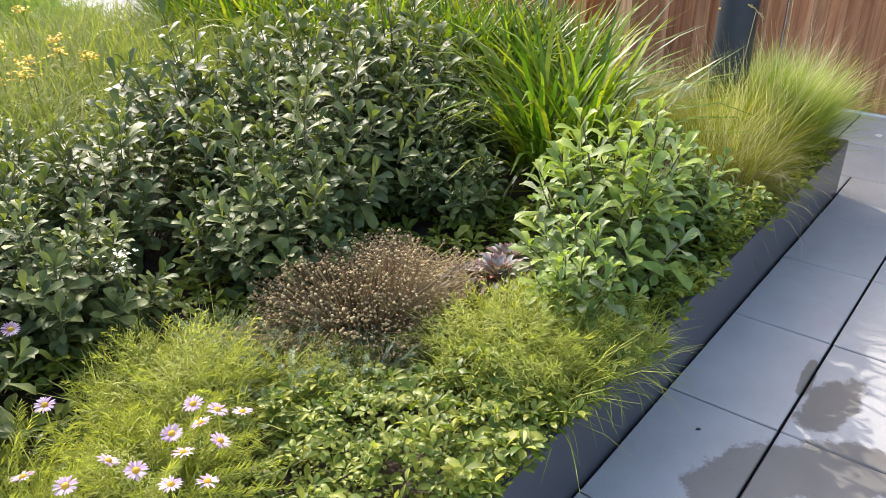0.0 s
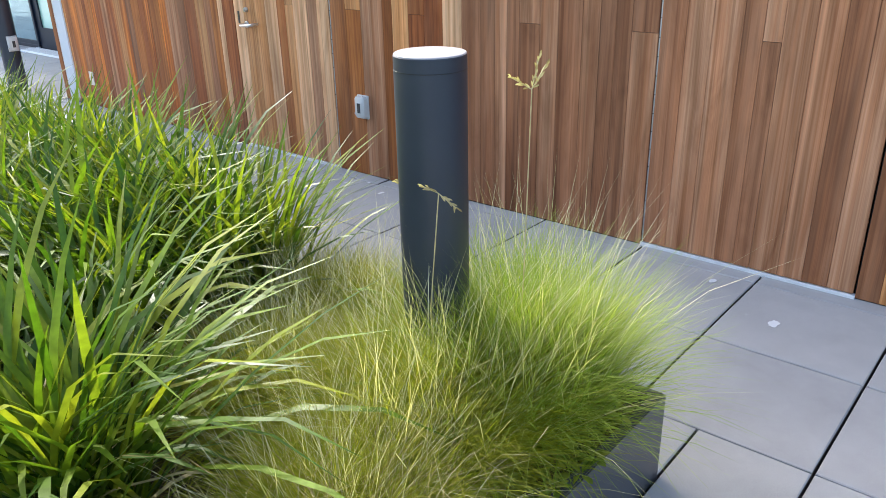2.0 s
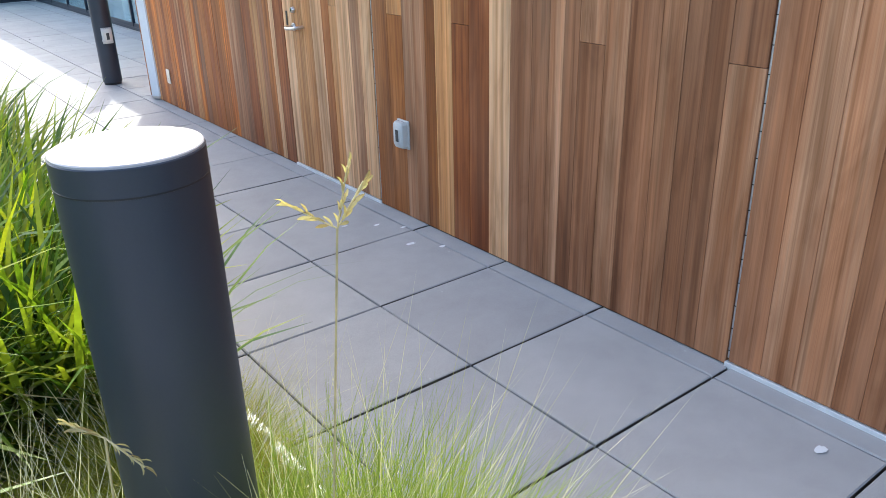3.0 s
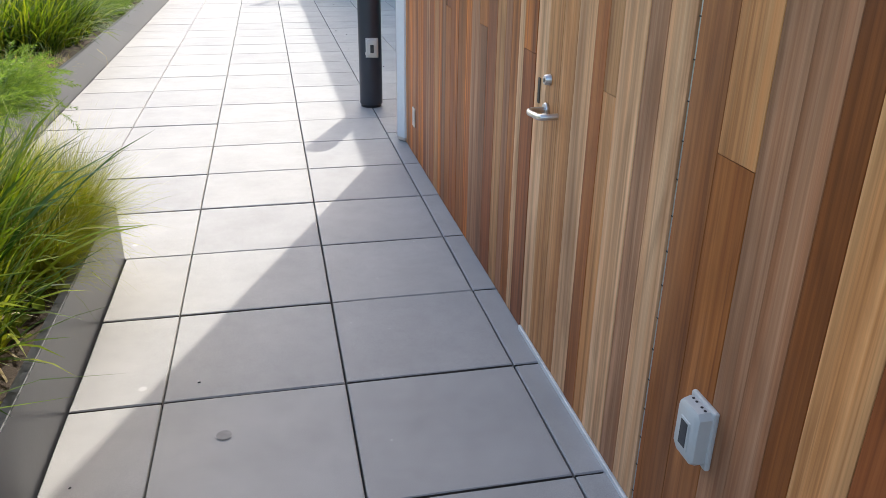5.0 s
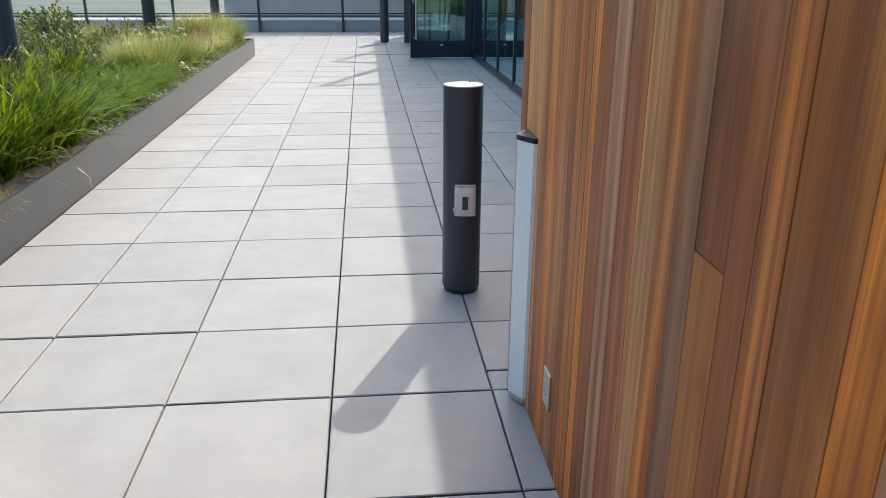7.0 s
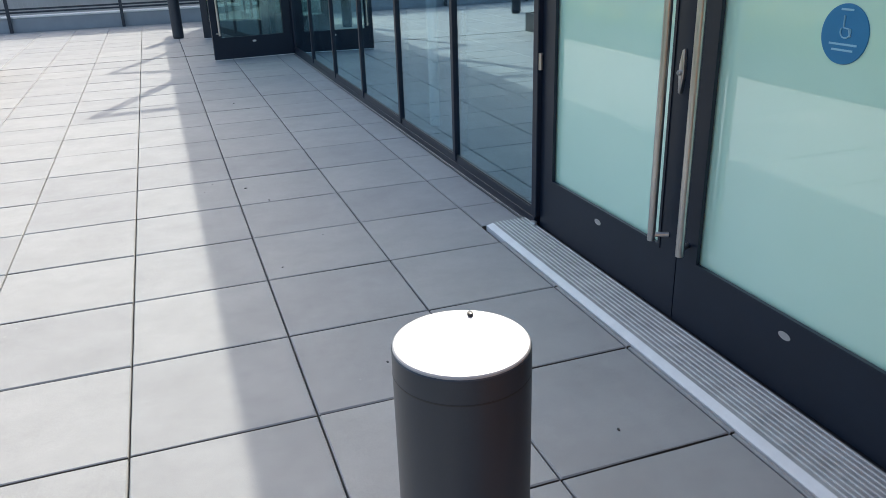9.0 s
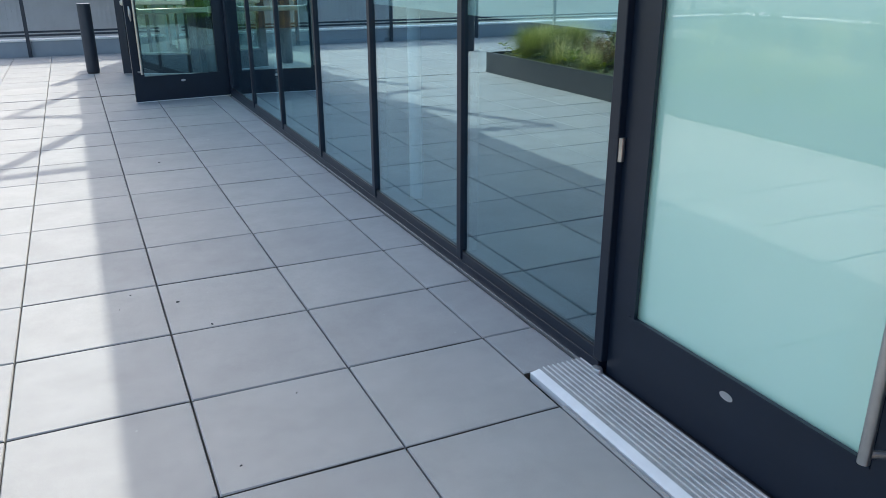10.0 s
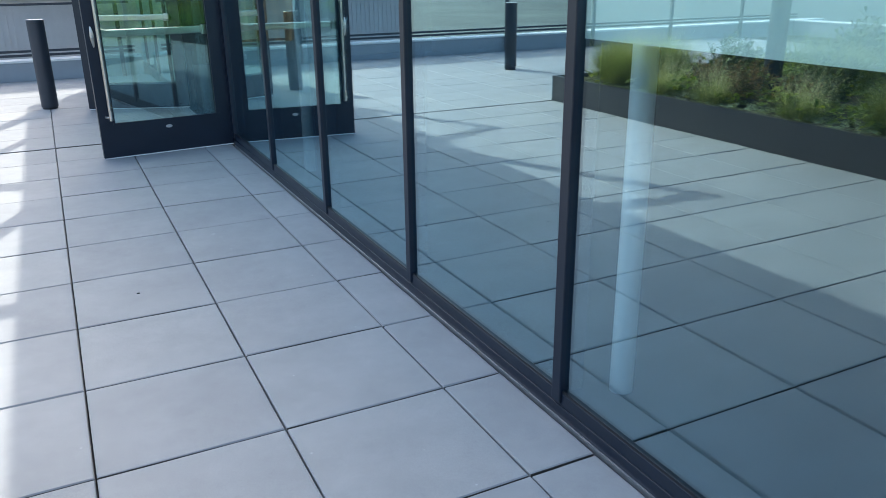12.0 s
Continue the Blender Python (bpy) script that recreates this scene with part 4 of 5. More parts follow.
strap_clump(-2.86, -6.66, STRAPS[0], 1.08, "large bright green strap-leaved clump arching over broad-leaved plants")
for x, y, size in ((-1.92, -6.05, 0.9), (-1.95, -5.6, 0.95), (-1.97, -5.1, 0.95), (-1.98, -4.6, 0.92), (-2.02, -4.1, 0.88), (-1.92, -3.65, 0.88), (-1.95, -3.2, 0.85)):
    strap_clump(x, y, UPRIGHT, size, "bright green upright strap-leaved clump along the planter rim")
for n, (x, y, size) in enumerate(((-2.35, -6.05, 0.95), (-2.5, -5.3, 1.0), (-2.45, -4.65, 1.05), (-2.4, -4.0, 1.05), (-2.4, -3.35, 1.0), (-2.3, -5.65, 1.0), (-2.32, -3.0, 0.95))):
    strap_clump(x, y, STRAPS[n % 3], size, "bright green strap-leaved clump with arching tips in the planter")
for n, (x, y, size) in enumerate(((-2.0, -3.3, 0.84), (-2.08, -2.9, 0.78), (-1.98, -3.05, 0.85), (-1.86, -3.7, 0.8))):
    strap_clump(x, y, DARKS[n % 2], size, "dark green sword-leaved clump leaning over the planter rim")
for n, (x, y, size) in enumerate(((-3.45, 0.95, 0.95), (-3.75, 1.9, 0.95), (-2.86, 2.85, 0.95), (-3.6, 3.9, 1.0), (-4.4, 3.0, 1.0), (-4.2, 0.6, 0.95), (-5.0, 1.8, 1.0), (-4.6, 5.2, 1.0), (-2.88, 2.3, 1.0), (-3.35, 3.1, 1.1), (-2.92, 1.8, 0.95), (-3.3, 1.5, 1.0), (-5.4, 3.2, 1.1), (-3.5, 4.9, 0.95), (-5.8, 6.0, 1.1), (-3.2, 2.5, 1.05), (-3.6, 0.2, 0.9))):
    strap_clump(x, y, DARKS[n % 2], size, "dark green strap-leaved clump with brown flower stalks in the planter")

# fine grasses
FINE = {}
for key, mat, count, long, lean, droop in (("olive", OLIVE_GRASS, 9500, 0.46, 0.46, 0.85), ("fresh", FRESH_GRASS, 9500, 0.50, 0.36, 0.62), ("low", SOFT_GRASS, 2400, 0.36, 0.6, 1.0), ("soft", SOFT_GRASS, 5200, 0.52, 0.40, 0.7)):
    FINE[key] = grown("foliage", mat, *blades(rng, count, 0.20, long, 0.0019, droop, lean, 5, ragged=0.45))
PLUME = leaf_material("pale_plume", [(0.66, 0.60, 0.40), (0.78, 0.74, 0.56), (0.55, 0.50, 0.30)], 0.6, 0.35)
TIPS = grown("seed_plume", PLUME, *blades(rng, 420, 0.19, 0.66, 0.0016, 0.35, 0.36, 4, ragged=0.35))
DRY_STEM = grown("dry_stem", STRAW, *blades(rng, 60, 0.15, 0.45, 0.0035, 0.5, 0.5, 4, ragged=0.5))
LITTER = grown("dry_thatch", STRAW, *blades(rng, 260, 0.30, 0.30, 0.005, 0.5, 1.6, 4, ragged=0.5))
THATCH = grown("dry_thatch", STRAW, *blades(rng, 420, 0.22, 0.5, 0.004, 1.6, 0.9, 5, ragged=0.5))


def fine_grass(x, y, key, size, label, tips=True, thatch=False):
    parts = [("foliage", FINE[key])]
    if tips:
        parts.append(("seed_plume", TIPS))
    if thatch:
        parts.append(("dry_thatch", THATCH))
    return put("grass_tuft", label, (x, y, SOIL_Z - 0.01), parts, "fine grass tufts", rng.uniform(0, 360), size)


fine_grass(-1.80, -7.24, "fresh", 1.05, "pale green fine grass tuft at the planter corner")
fine_grass(-2.13, -7.16, "olive", 1.0, "olive green fine grass tuft beside the bollard")
fine_grass(-2.52, -7.24, "olive", 0.78, "olive and straw-coloured fine grass mound", True, True)
fine_grass(-2.28, -6.72, "olive", 0.8, "olive green fine grass tuft behind the bollard")
fine_grass(-1.76, -2.74, "olive", 0.92, "olive green fine grass tuft hanging over the planter corner")
fine_grass(-1.74, -3.1, "olive", 0.70, "pale feathery grass tuft hanging over the planter rim")
fine_grass(-1.80, -6.5, "olive", 0.72, "straw-tipped fine grass tuft near the rim")
for x, y, key, s in ((-2.92, 6.2, "soft", 0.95), (-3.05, 6.9, "soft", 1.0), (-2.88, 7.5, "soft", 0.9), (-3.3, 7.2, "soft", 1.0), (-3.2, 6.3, "soft", 0.95), (-2.78, 10.7, "soft", 1.0),
                     (-3.05, 11.1, "soft", 1.05), (-3.4, 10.8, "soft", 1.1), (-2.72, 8.3, "low", 0.8), (-2.72, 9.3, "low", 0.75), (-2.72, 10.0, "low", 0.8), (-4.4, 9.2, "soft", 1.0)):
    fine_grass(x, y, key, s, "pale green feathery grass tuft in the long planter")

for x, y, s in ((-2.66, -7.30, 0.65), (-2.44, -7.36, 0.6), (-2.85, -7.2, 0.6)):
    put("dry_grass_heap", "tangle of dry straw-coloured stems under the olive grass", (x, y, SOIL_Z + 0.06), [("dry_thatch", THATCH), ("dry_stem", DRY_STEM)], "dry grass heaps", rng.uniform(0, 360), s)

# tall single seed stalks
def stalk(at, pts, branches, label):
    t = thing("seed_stalk", label, "grass stalk", at, 0, "seed stalks")
    part("stem", tube(pts, 0.0016, 6), STRAW, t)
    tip = Vector(pts[-1])
    verts, faces = [], []
    for dx, dy, dz, ln in branches:
        end = tip + Vector((dx, dy, dz))
        for i in range(14):
            p = tip.lerp(end, (i + 1) / 14)
            oval_leaf(verts, faces, p, (end - tip).normalized() + Vector((rng.gauss(0, 0.3), rng.gauss(0, 0.3), rng.gauss(0, 0.3))), Vector((1, 0.3, 0)), 0.019, 0.0050)
    ob = new("seed_head", grown("seed_head", STRAW, verts, faces))
    ob.parent = t
    for dx, dy, dz, ln in branches:
        part("branch", tube([tip, tip + Vector((dx, dy, dz))], 0.0012, 5), STRAW, t)
    return t


stalk((-1.83, -7.24, SOIL_Z), [(0, 0, 0), (0.03, 0.0, 0.45), (0.10, 0.035, 0.93)], [(-0.05, 0.03, 0.035, 0), (0.03, -0.02, 0.06, 0), (0.015, -0.01, 0.08, 0)], "tall dry grass stalk with a forked seed head")
stalk((-2.05, -7.14, SOIL_Z), [(0, 0, 0), (0.0, 0.02, 0.4), (0.02, 0.0, 0.72)], [(-0.03, 0.02, 0.02, 0), (0.03, -0.03, -0.04, 0)], "dry grass stalk with a drooping seed head")
stalk((-2.0, -6.98, SOIL_Z), [(0, 0, 0), (0.02, 0.02, 0.4), (0.05, 0.0, 0.68)], [(-0.03, 0.02, 0.02, 0), (0.03, -0.03, -0.02, 0)], "dry grass stalk with a drooping seed head")

# dark shrubs with whorled leaves
SHRUBS = []
for k in range(3):
    v, f, tips = leafy(rng, 0.42, 0.68, 74, 15, 0.112, 0.045)
    SHRUBS.append((grown("foliage", SHRUB, v, f), mesh_of(stems(rng, tips[:60], 0.25), "wood", BARK)))
for n, (x, y, s) in enumerate(((-3.55, -6.02, 1.02), (-4.03, -6.12, 0.98), (-4.5, -5.76, 0.86), (-5.0, -5.72, 0.84), (-3.9, -5.45, 1.1), (-4.75, -5.3, 0.75), (-5.45, -5.8, 0.85), (-5.3, -5.35, 0.72),
                               (-3.35, -5.55, 1.2), (-3.0, -5.75, 1.15), (-5.9, -5.6, 0.85), (-4.95, -6.15, 0.72), (-5.5, -6.3, 0.8), (-3.5, -6.5, 0.62), (-4.25, -6.35, 0.75), (-3.3, -6.2, 0.85))):
    leaves, wood = SHRUBS[n % 3]
    put("evergreen_shrub", "dark green evergreen shrub with whorled oval leaves", (x, y, SOIL_Z - 0.01), [("foliage", leaves), ("wood", wood)], "evergreen shrubs", rng.uniform(0, 360), s, "shrub")
for n, (x, y, s) in enumerate(((-3.7, 5.7, 1.0), (-4.9, 7.0, 1.1), (-3.7, 7.9, 0.9), (-5.6, 4.2, 1.1), (-5.2, 9.5, 1.1), (-3.9, 10.2, 0.8), (-5.6, 0.0, 1.0), (-3.6, -0.9, 0.8), (-4.8, -1.2, 0.9), (-4.1, 4.4, 1.0), (-4.3, 6.2, 1.05), (-4.6, 8.1, 1.1), (-3.4, 5.3, 0.8), (-5.2, 5.4, 1.1), (-4.2, 2.4, 0.9), (-4.7, 3.9, 1.1), (-3.45, 8.7, 0.8))):
    leaves, wood = SHRUBS[n % 3]
    put("evergreen_shrub", "dark green evergreen shrub in the long planter", (x, y, SOIL_Z - 0.01), [("foliage", leaves), ("wood", wood)], "evergreen shrubs", rng.uniform(0, 360), s, "shrub")

# broad pale leaves by the rim
BROADS = []
for k in range(2):
    v, f, tips = leafy(rng, 0.30, 0.58, 34, 15, 0.108, 0.046)
    BROADS.append((grown("foliage", BROAD, v, f), mesh_of(stems(rng, tips[:40], 0.3, 0.005), "wood", BARK)))
for n, (x, y, s) in enumerate(((-3.62, -7.26, 1.08), (-3.28, -7.2, 0.95), (-3.9, -7.34, 0.7), (-3.02, -7.36, 0.6))):
    leaves, wood = BROADS[n % 2]
    put("broadleaf_plant", "pale green broad-leaved plant leaning over the rim", (x, y, SOIL_Z - 0.01), [("foliage", leaves), ("wood", wood)], "broad-leaved plants", rng.uniform(0, 360), s)

# feathery lime mounds
v, f = blades(rng, 900, 0.22, 0.28, 0.0035, 0.7, 0.7, 4, ragged=0.5)
tv, tf, tips = leafy(rng, 0.27, 0.28, 260, 22, 0.034, 0.0042)
LIMES = (grown("spray", LIME, tv, tf), grown("frond", LIME, v, f))
for x, y, s in ((-4.22, -7.30, 1.0), (-3.98, -7.42, 0.8), (-4.95, -6.72, 1.0), (-5.2, -6.95, 0.85), (-4.62, -6.95, 0.62)):
    put("feathery_plant", "lime green feathery low plant", (x, y, SOIL_Z - 0.01), [("spray", LIMES[0]), ("frond", LIMES[1])], "feathery plants", rng.uniform(0, 360), s)
FERN = leaf_material("dark_feather_leaf", [(0.10, 0.17, 0.05), (0.17, 0.25, 0.08), (0.26, 0.32, 0.12)], 0.55, 0.4)


def plume_mesh(stems_in, long, droop, leaf, material):
    """Arching plumes: each a thin rib with rows of needle leaves on both sides."""
    verts, faces = [], []
    for _ in range(stems_in):
        a, tilt = rng.uniform(0, 6.283), abs(rng.gauss(0.55, 0.3))
        ln, sag = long * rng.uniform(0.6, 1.15), droop * rng.uniform(0.6, 1.4)
        out, side = Vector((math.cos(a), math.sin(a), 0)), Vector((-math.sin(a), math.cos(a), 0))
        p = out * rng.uniform(0, 0.10)
        n = 26
        for i in range(n):
            f = i / n
            ang = tilt + sag * f * f
            way = out * math.sin(ang) + Vector((0, 0, math.cos(ang)))
            q = p + way * (ln / n)
            k = len(verts)
            verts += [tuple(p - side * 0.001), tuple(p + side * 0.001), tuple(q)]
            faces.append((k, k + 1, k + 2))
            size = leaf * (0.35 + 1.3 * f * (1.25 - f)) * rng.uniform(0.8, 1.2)
            for hand in (-1, 1, -1, 1):
                turn = rng.uniform(-0.9, 0.9)
                d = (side * hand * math.cos(turn) + way.cross(side) * math.sin(turn) + way * 0.9).normalized()
                w = d.cross(way).normalized() * 0.0022
                k = len(verts)
                verts += [tuple(p), tuple(p + d * size * 0.5 + w), tuple(p + d * size), tuple(p + d * size * 0.5 - w)]
                faces.append((k, k + 1, k + 2, k + 3))
            p = q
    return grown("plume", material, verts, faces)


PLUME_GREEN = leaf_material("plume_green", [(0.16, 0.25, 0.055), (0.24, 0.33, 0.08), (0.11, 0.19, 0.04)], 0.5, 0.4)
LIME_PLUMES = [plume_mesh(130, 0.46, 1.5, 0.050, PLUME_GREEN) for _ in range(2)]
SILVER_PLUMES = plume_mesh(130, 0.19, 0.7, 0.018, SILVER)
BRIGHT_PLUMES = plume_mesh(120, 0.48, 1.0, 0.055, LIME)
DARK_PLUMES = [plume_mesh(120, 0.46, 1.1, 0.045, FERN) for _ in range(2)]
for n, (x, y, s) in enumerate(((-2.58, -0.15, 1.0), (-2.56, -0.6, 1.05), (-2.60, -1.1, 1.0), (-2.85, -0.35, 1.1), (-2.62, -1.6, 0.95), (-2.9, -1.0, 1.0), (-2.62, -2.05, 0.9))):
    put("asparagus_fern", "lime green fern with arching plumes hanging over the planter rim", (x, y, SOIL_Z - 0.01), [("foliage", LIME_PLUMES[n % 2])], "plumed ferns", rng.uniform(0, 360), s)
for n, (x, y, s) in enumerate(((-2.78, 3.5, 0.95), (-2.74, 4.0, 0.9), (-2.76, 4.5, 0.95), (-2.8, 5.0, 1.0), (-2.76, 5.5, 0.9), (-3.05, 4.3, 1.05))):
    put("asparagus_fern", "grey-green fern with arching plumes in the long planter", (x, y, SOIL_Z - 0.01), [("foliage", DARK_PLUMES[n % 2])], "plumed ferns", rng.uniform(0, 360), s)
RUST = leaf_material("rust_brown_leaf", [(0.20, 0.10, 0.05), (0.30, 0.17, 0.07), (0.16, 0.14, 0.05), (0.12, 0.06, 0.04)], 0.5, 0.3)
v, f, tips = leafy(rng, 0.28, 0.50, 46, 13, 0.07, 0.026)
RUSTY = (grown("foliage", RUST, v, f), mesh_of(stems(rng, tips[:40], 0.3), "wood", BARK))
for x, y, s in ((-2.92, 9.1, 0.95), (-3.05, 9.7, 0.9), (-2.98, 8.6, 0.8)):
    put("brown_shrub", "rust-brown small shrub in the long planter", (x, y, SOIL_Z - 0.01), [("foliage", RUSTY[0]), ("wood", RUSTY[1])], "brown shrubs", rng.uniform(0, 360), s, "shrub")
# straw litter on the bare soil by the rim
for x, y, s in ((-2.68, 0.55, 0.7), (-2.74, 0.95, 0.75), (-2.62, 1.25, 0.55), (-2.9, 0.7, 0.7)):
    put("straw_litter", "flat dry straw litter on bare soil by the rim", (x, y, SOIL_Z - 0.02), [("dry_thatch", LITTER)], "straw litter", rng.uniform(0, 360), s)

# dried dome of seed heads
def seed_dome(at, radius, high, count, material, label, name="dried_flower_mound"):
    verts, faces = [], []
    tips = []
    for _ in range(count):
        a, e = rng.uniform(0, 6.283), math.asin(rng.uniform(0.0, 1.0))
        d = Vector((math.cos(a) * math.cos(e), math.sin(a) * math.cos(e), math.sin(e)))
        s = rng.uniform(0.80, 1.02) * (1 + 0.22 * noise.noise(d * 2.4 + Vector(at)) + 0.10 * noise.noise(d * 6.5))
        p = Vector((radius * s * d.x * 1.12, radius * s * d.y, high * s * d.z))
        tips.append(p)
        r = rng.uniform(0.0022, 0.0072)
        k = len(verts)
        verts += [tuple(p + Vector(c) * r) for c in ((1, 0, 0), (0, 1, 0), (-1, 0, 0), (0, -1, 0), (0, 0, 0.9), (0, 0, -0.7))]
        faces += [(k + i, k + (i + 1) % 4, k + 4) for i in range(4)] + [(k + (i + 1) % 4, k + i, k + 5) for i in range(4)]
    t = thing(name, label, "plant", at)
    ob = new("seed_crust", grown("seed_crust", material, verts, faces))
    ob.parent = t
    part("wood", stems(rng, tips[::2], 0.35, 0.0016), DRIED, t)
    return t


seed_dome((-4.30, -6.78, SOIL_Z), 0.37, 0.30, 5200, DRIED, "brown dome of dried flower heads among green plants")
for x, y, size in ((-4.66, -6.83, 1.0), (-4.52, -7.0, 0.85), (-4.72, -6.62, 0.9)):
    put("silver_plant", "silvery grey feathery mound beside the dried flowers", (x, y, SOIL_Z - 0.01), [("foliage", SILVER_PLUMES)], "silver plants", rng.uniform(0, 360), size)
for x, y, size in ((-4.95, -6.74, 0.62), (-5.2, -6.98, 0.6), (-5.45, -6.8, 0.6), (-4.18, -7.33, 0.58), (-3.98, -7.38, 0.5)):
    put("feathery_plant", "lime green plumed plant among low ground cover", (x, y, SOIL_Z - 0.01), [("spray", BRIGHT_PLUMES)], "feathery plants", rng.uniform(0, 360), size)

# succulent rosette
v, f = [], []
for i in range(60):
    a, rise = i * 2.4, 0.15 + 1.25 * i / 60
    oval_leaf(v, f, Vector((0, 0, 0.03)), Vector((math.cos(a) * math.cos(rise), math.sin(a) * math.cos(rise), math.sin(rise))), Vector((0, 0, 1)), 0.12 * (1 - 0.4 * i / 60), 0.022)
ROSETTE = grown("foliage", SUCCULENT, v, f)
for x, y, s in ((-3.94, -7.05, 1.2), (-3.82, -7.0, 1.0), (-4.0, -6.96, 0.9)):
    put("succulent", "grey and dark red succulent rosette in the bed", (x, y, SOIL_Z + 0.06), [("foliage", ROSETTE)], "succulents", rng.uniform(0, 360), s)

# low green ground cover
def cover(name, x0, x1, y0, y1, count, length, material, label, high=0.16):
    """Small whorls of leaves at uneven heights, with gaps between the hummocks."""
    verts, faces = [], []
    for _ in range(count // 5):
        p = Vector((rng.uniform(x0, x1), rng.uniform(y0, y1), 0))
        swell = 0.5 + 0.5 * noise.noise(Vector((p.x * 3.1, p.y * 3.1, 1.7))) + 0.45 * noise.noise(Vector((p.x * 9.0, p.y * 9.0, 4.2)))
        p.z = high * max(0.05, swell) * rng.uniform(0.45, 1.15)
        turn, size = rng.uniform(0, 6.283), length * rng.uniform(0.55, 1.2)
        lean = Vector((rng.gauss(0, 0.35), rng.gauss(0, 0.35), 0))
        for k in range(5):
            a = turn + k * 1.257 + rng.gauss(0, 0.25)
            ln = size * rng.uniform(0.7, 1.25)
            way = Vector((math.cos(a), math.sin(a), rng.uniform(-0.3, 0.8))) + lean
            oval_leaf(verts, faces, p + way * 0.004, way, Vector((0, 0, 1)) + lean, ln, ln * rng.uniform(0.32, 0.55), rng.uniform(0.0, 0.3))
    ob = tagged(new(name, grown(name, material, verts, faces)), label, "ground cover", kind="stuff")
    ob.location = (0, 0, SOIL_Z)
    return ob


cover("ground_cover", -6.4, -4.05, -7.56, -6.95, 20000, 0.029, COVER, "low leafy green ground cover in the planter", 0.17)
cover("ground_cover", -4.05, -1.7, -7.55, -7.0, 5200, 0.045, COVER, "low leafy green ground cover under the grasses", 0.12)
cover("ground_cover", -6.6, -3.2, -6.95, -6.1, 7000, 0.05, COVER, "low leafy green ground cover under the shrubs", 0.12)
cover("ground_cover", -5.6, -2.7, -7.585, -7.47, 1900, 0.038, COVER, "low leafy green ground cover spilling over the rim", 0.2)
cover("ground_cover", -2.95, -2.47, 2.9, 11.3, 9000, 0.035, SILVER, "pale low ground cover along the rim", 0.07)
cover("ground_cover", -6.6, -2.55, 3.2, 11.4, 15000, 0.075, COVER, "low green planting between the grasses", 0.24)
cover("ground_cover", -6.6, -3.0, -2.4, 3.2, 9000, 0.075, COVER, "low green planting between the strap-leaved clumps", 0.22)
cover("ground_cover", -3.0, -2.5, -2.4, 0.2, 2500, 0.05, COVER, "low green planting under the ferns", 0.12)
cover("ground_cover", -2.5, -1.58, -6.9, -2.5, 3600, 0.06, COVER, "low green planting under the strap leaves", 0.1)

# yellow-green meadow behind the shrubs
def meadow(x0, x1, y0, y1, count, label):
    verts, faces = [], []
    for _ in range(count):
        bx, by = rng.uniform(x0, x1), rng.uniform(y0, y1)
        v, f = blades(rng, 1, 0.01, 0.60, 0.007, 0.8, 0.4, 4)
        k = len(verts)
        verts += [(bx + x, by + y, z) for x, y, z in v]
        faces += [tuple(k + i for i in q) for q in f]
    ob = tagged(new("meadow_grass", grown("meadow_grass", MEADOW, verts, faces)), label, "grass", kind="stuff")
    ob.location = (0, 0, SOIL_Z)


meadow(-6.5, -2.6, -5.0, -2.46, 11000, "yellow-green meadow grass in the middle of the bed")
meadow(-3.5, -2.65, -5.9, -2.5, 3800, "yellow-green meadow grass behind the strap-leaved clumps")
meadow(-9.3, -6.4, -7.4, -2.5, 6000, "yellow-green meadow grass at the back of the bed")
meadow(-9.3, -5.4, -2.5, 11.4, 15000, "yellow-green meadow grass at the back of the long planter")


# flowers
def daisy_mesh(petals, radius):
    verts, faces = [], []
    for i in range(petals):
        a = 2 * math.pi * i / petals + rng.uniform(-0.08, 0.08)
        way = Vector((math.cos(a), math.sin(a), rng.uniform(0.0, 0.35)))
        oval_leaf(verts, faces, way * 0.006, way, Vector((0, 0, 1)), radius * rng.uniform(0.85, 1.1), radius * 0.24, 0.05)
    return grown("petals", PETAL, verts, faces)


DAISIES = [daisy_mesh(28, 0.0185) for _ in range(3)]
EYE_DISC = mesh_of(lathe([(0.0, 0.0), (0.0078, 0.001), (0.0074, 0.004), (0.0045, 0.007), (0.0, 0.008)], 12), "centre", YELLOW, True)
STALKS = grown("stem", COVER, [(-0.0012, 0, -0.26), (0.0012, 0, -0.26), (0.0012, 0.0, 0), (-0.0012, 0.0, 0), (0, -0.0012, -0.26), (0, 0.0012, -0.26), (0, 0.0012, 0), (0, -0.0012, 0)],
               [(0, 1, 2, 3), (4, 5, 6, 7)])
DAISY_SPOTS = [(-5.05, -6.98), (-5.03, -7.04), (-5.0, -7.09), (-5.08, -7.05), (-5.14, -7.03), (-5.09, -7.13), (-5.16, -7.1), (-5.25, -7.07), (-5.27, -7.0), (-5.4, -6.91), (-5.36, -7.0), (-5.23, -7.16), (-5.18, -7.21), (-5.26, -6.72), (-5.16, -6.34)]
rng = random.Random(5)
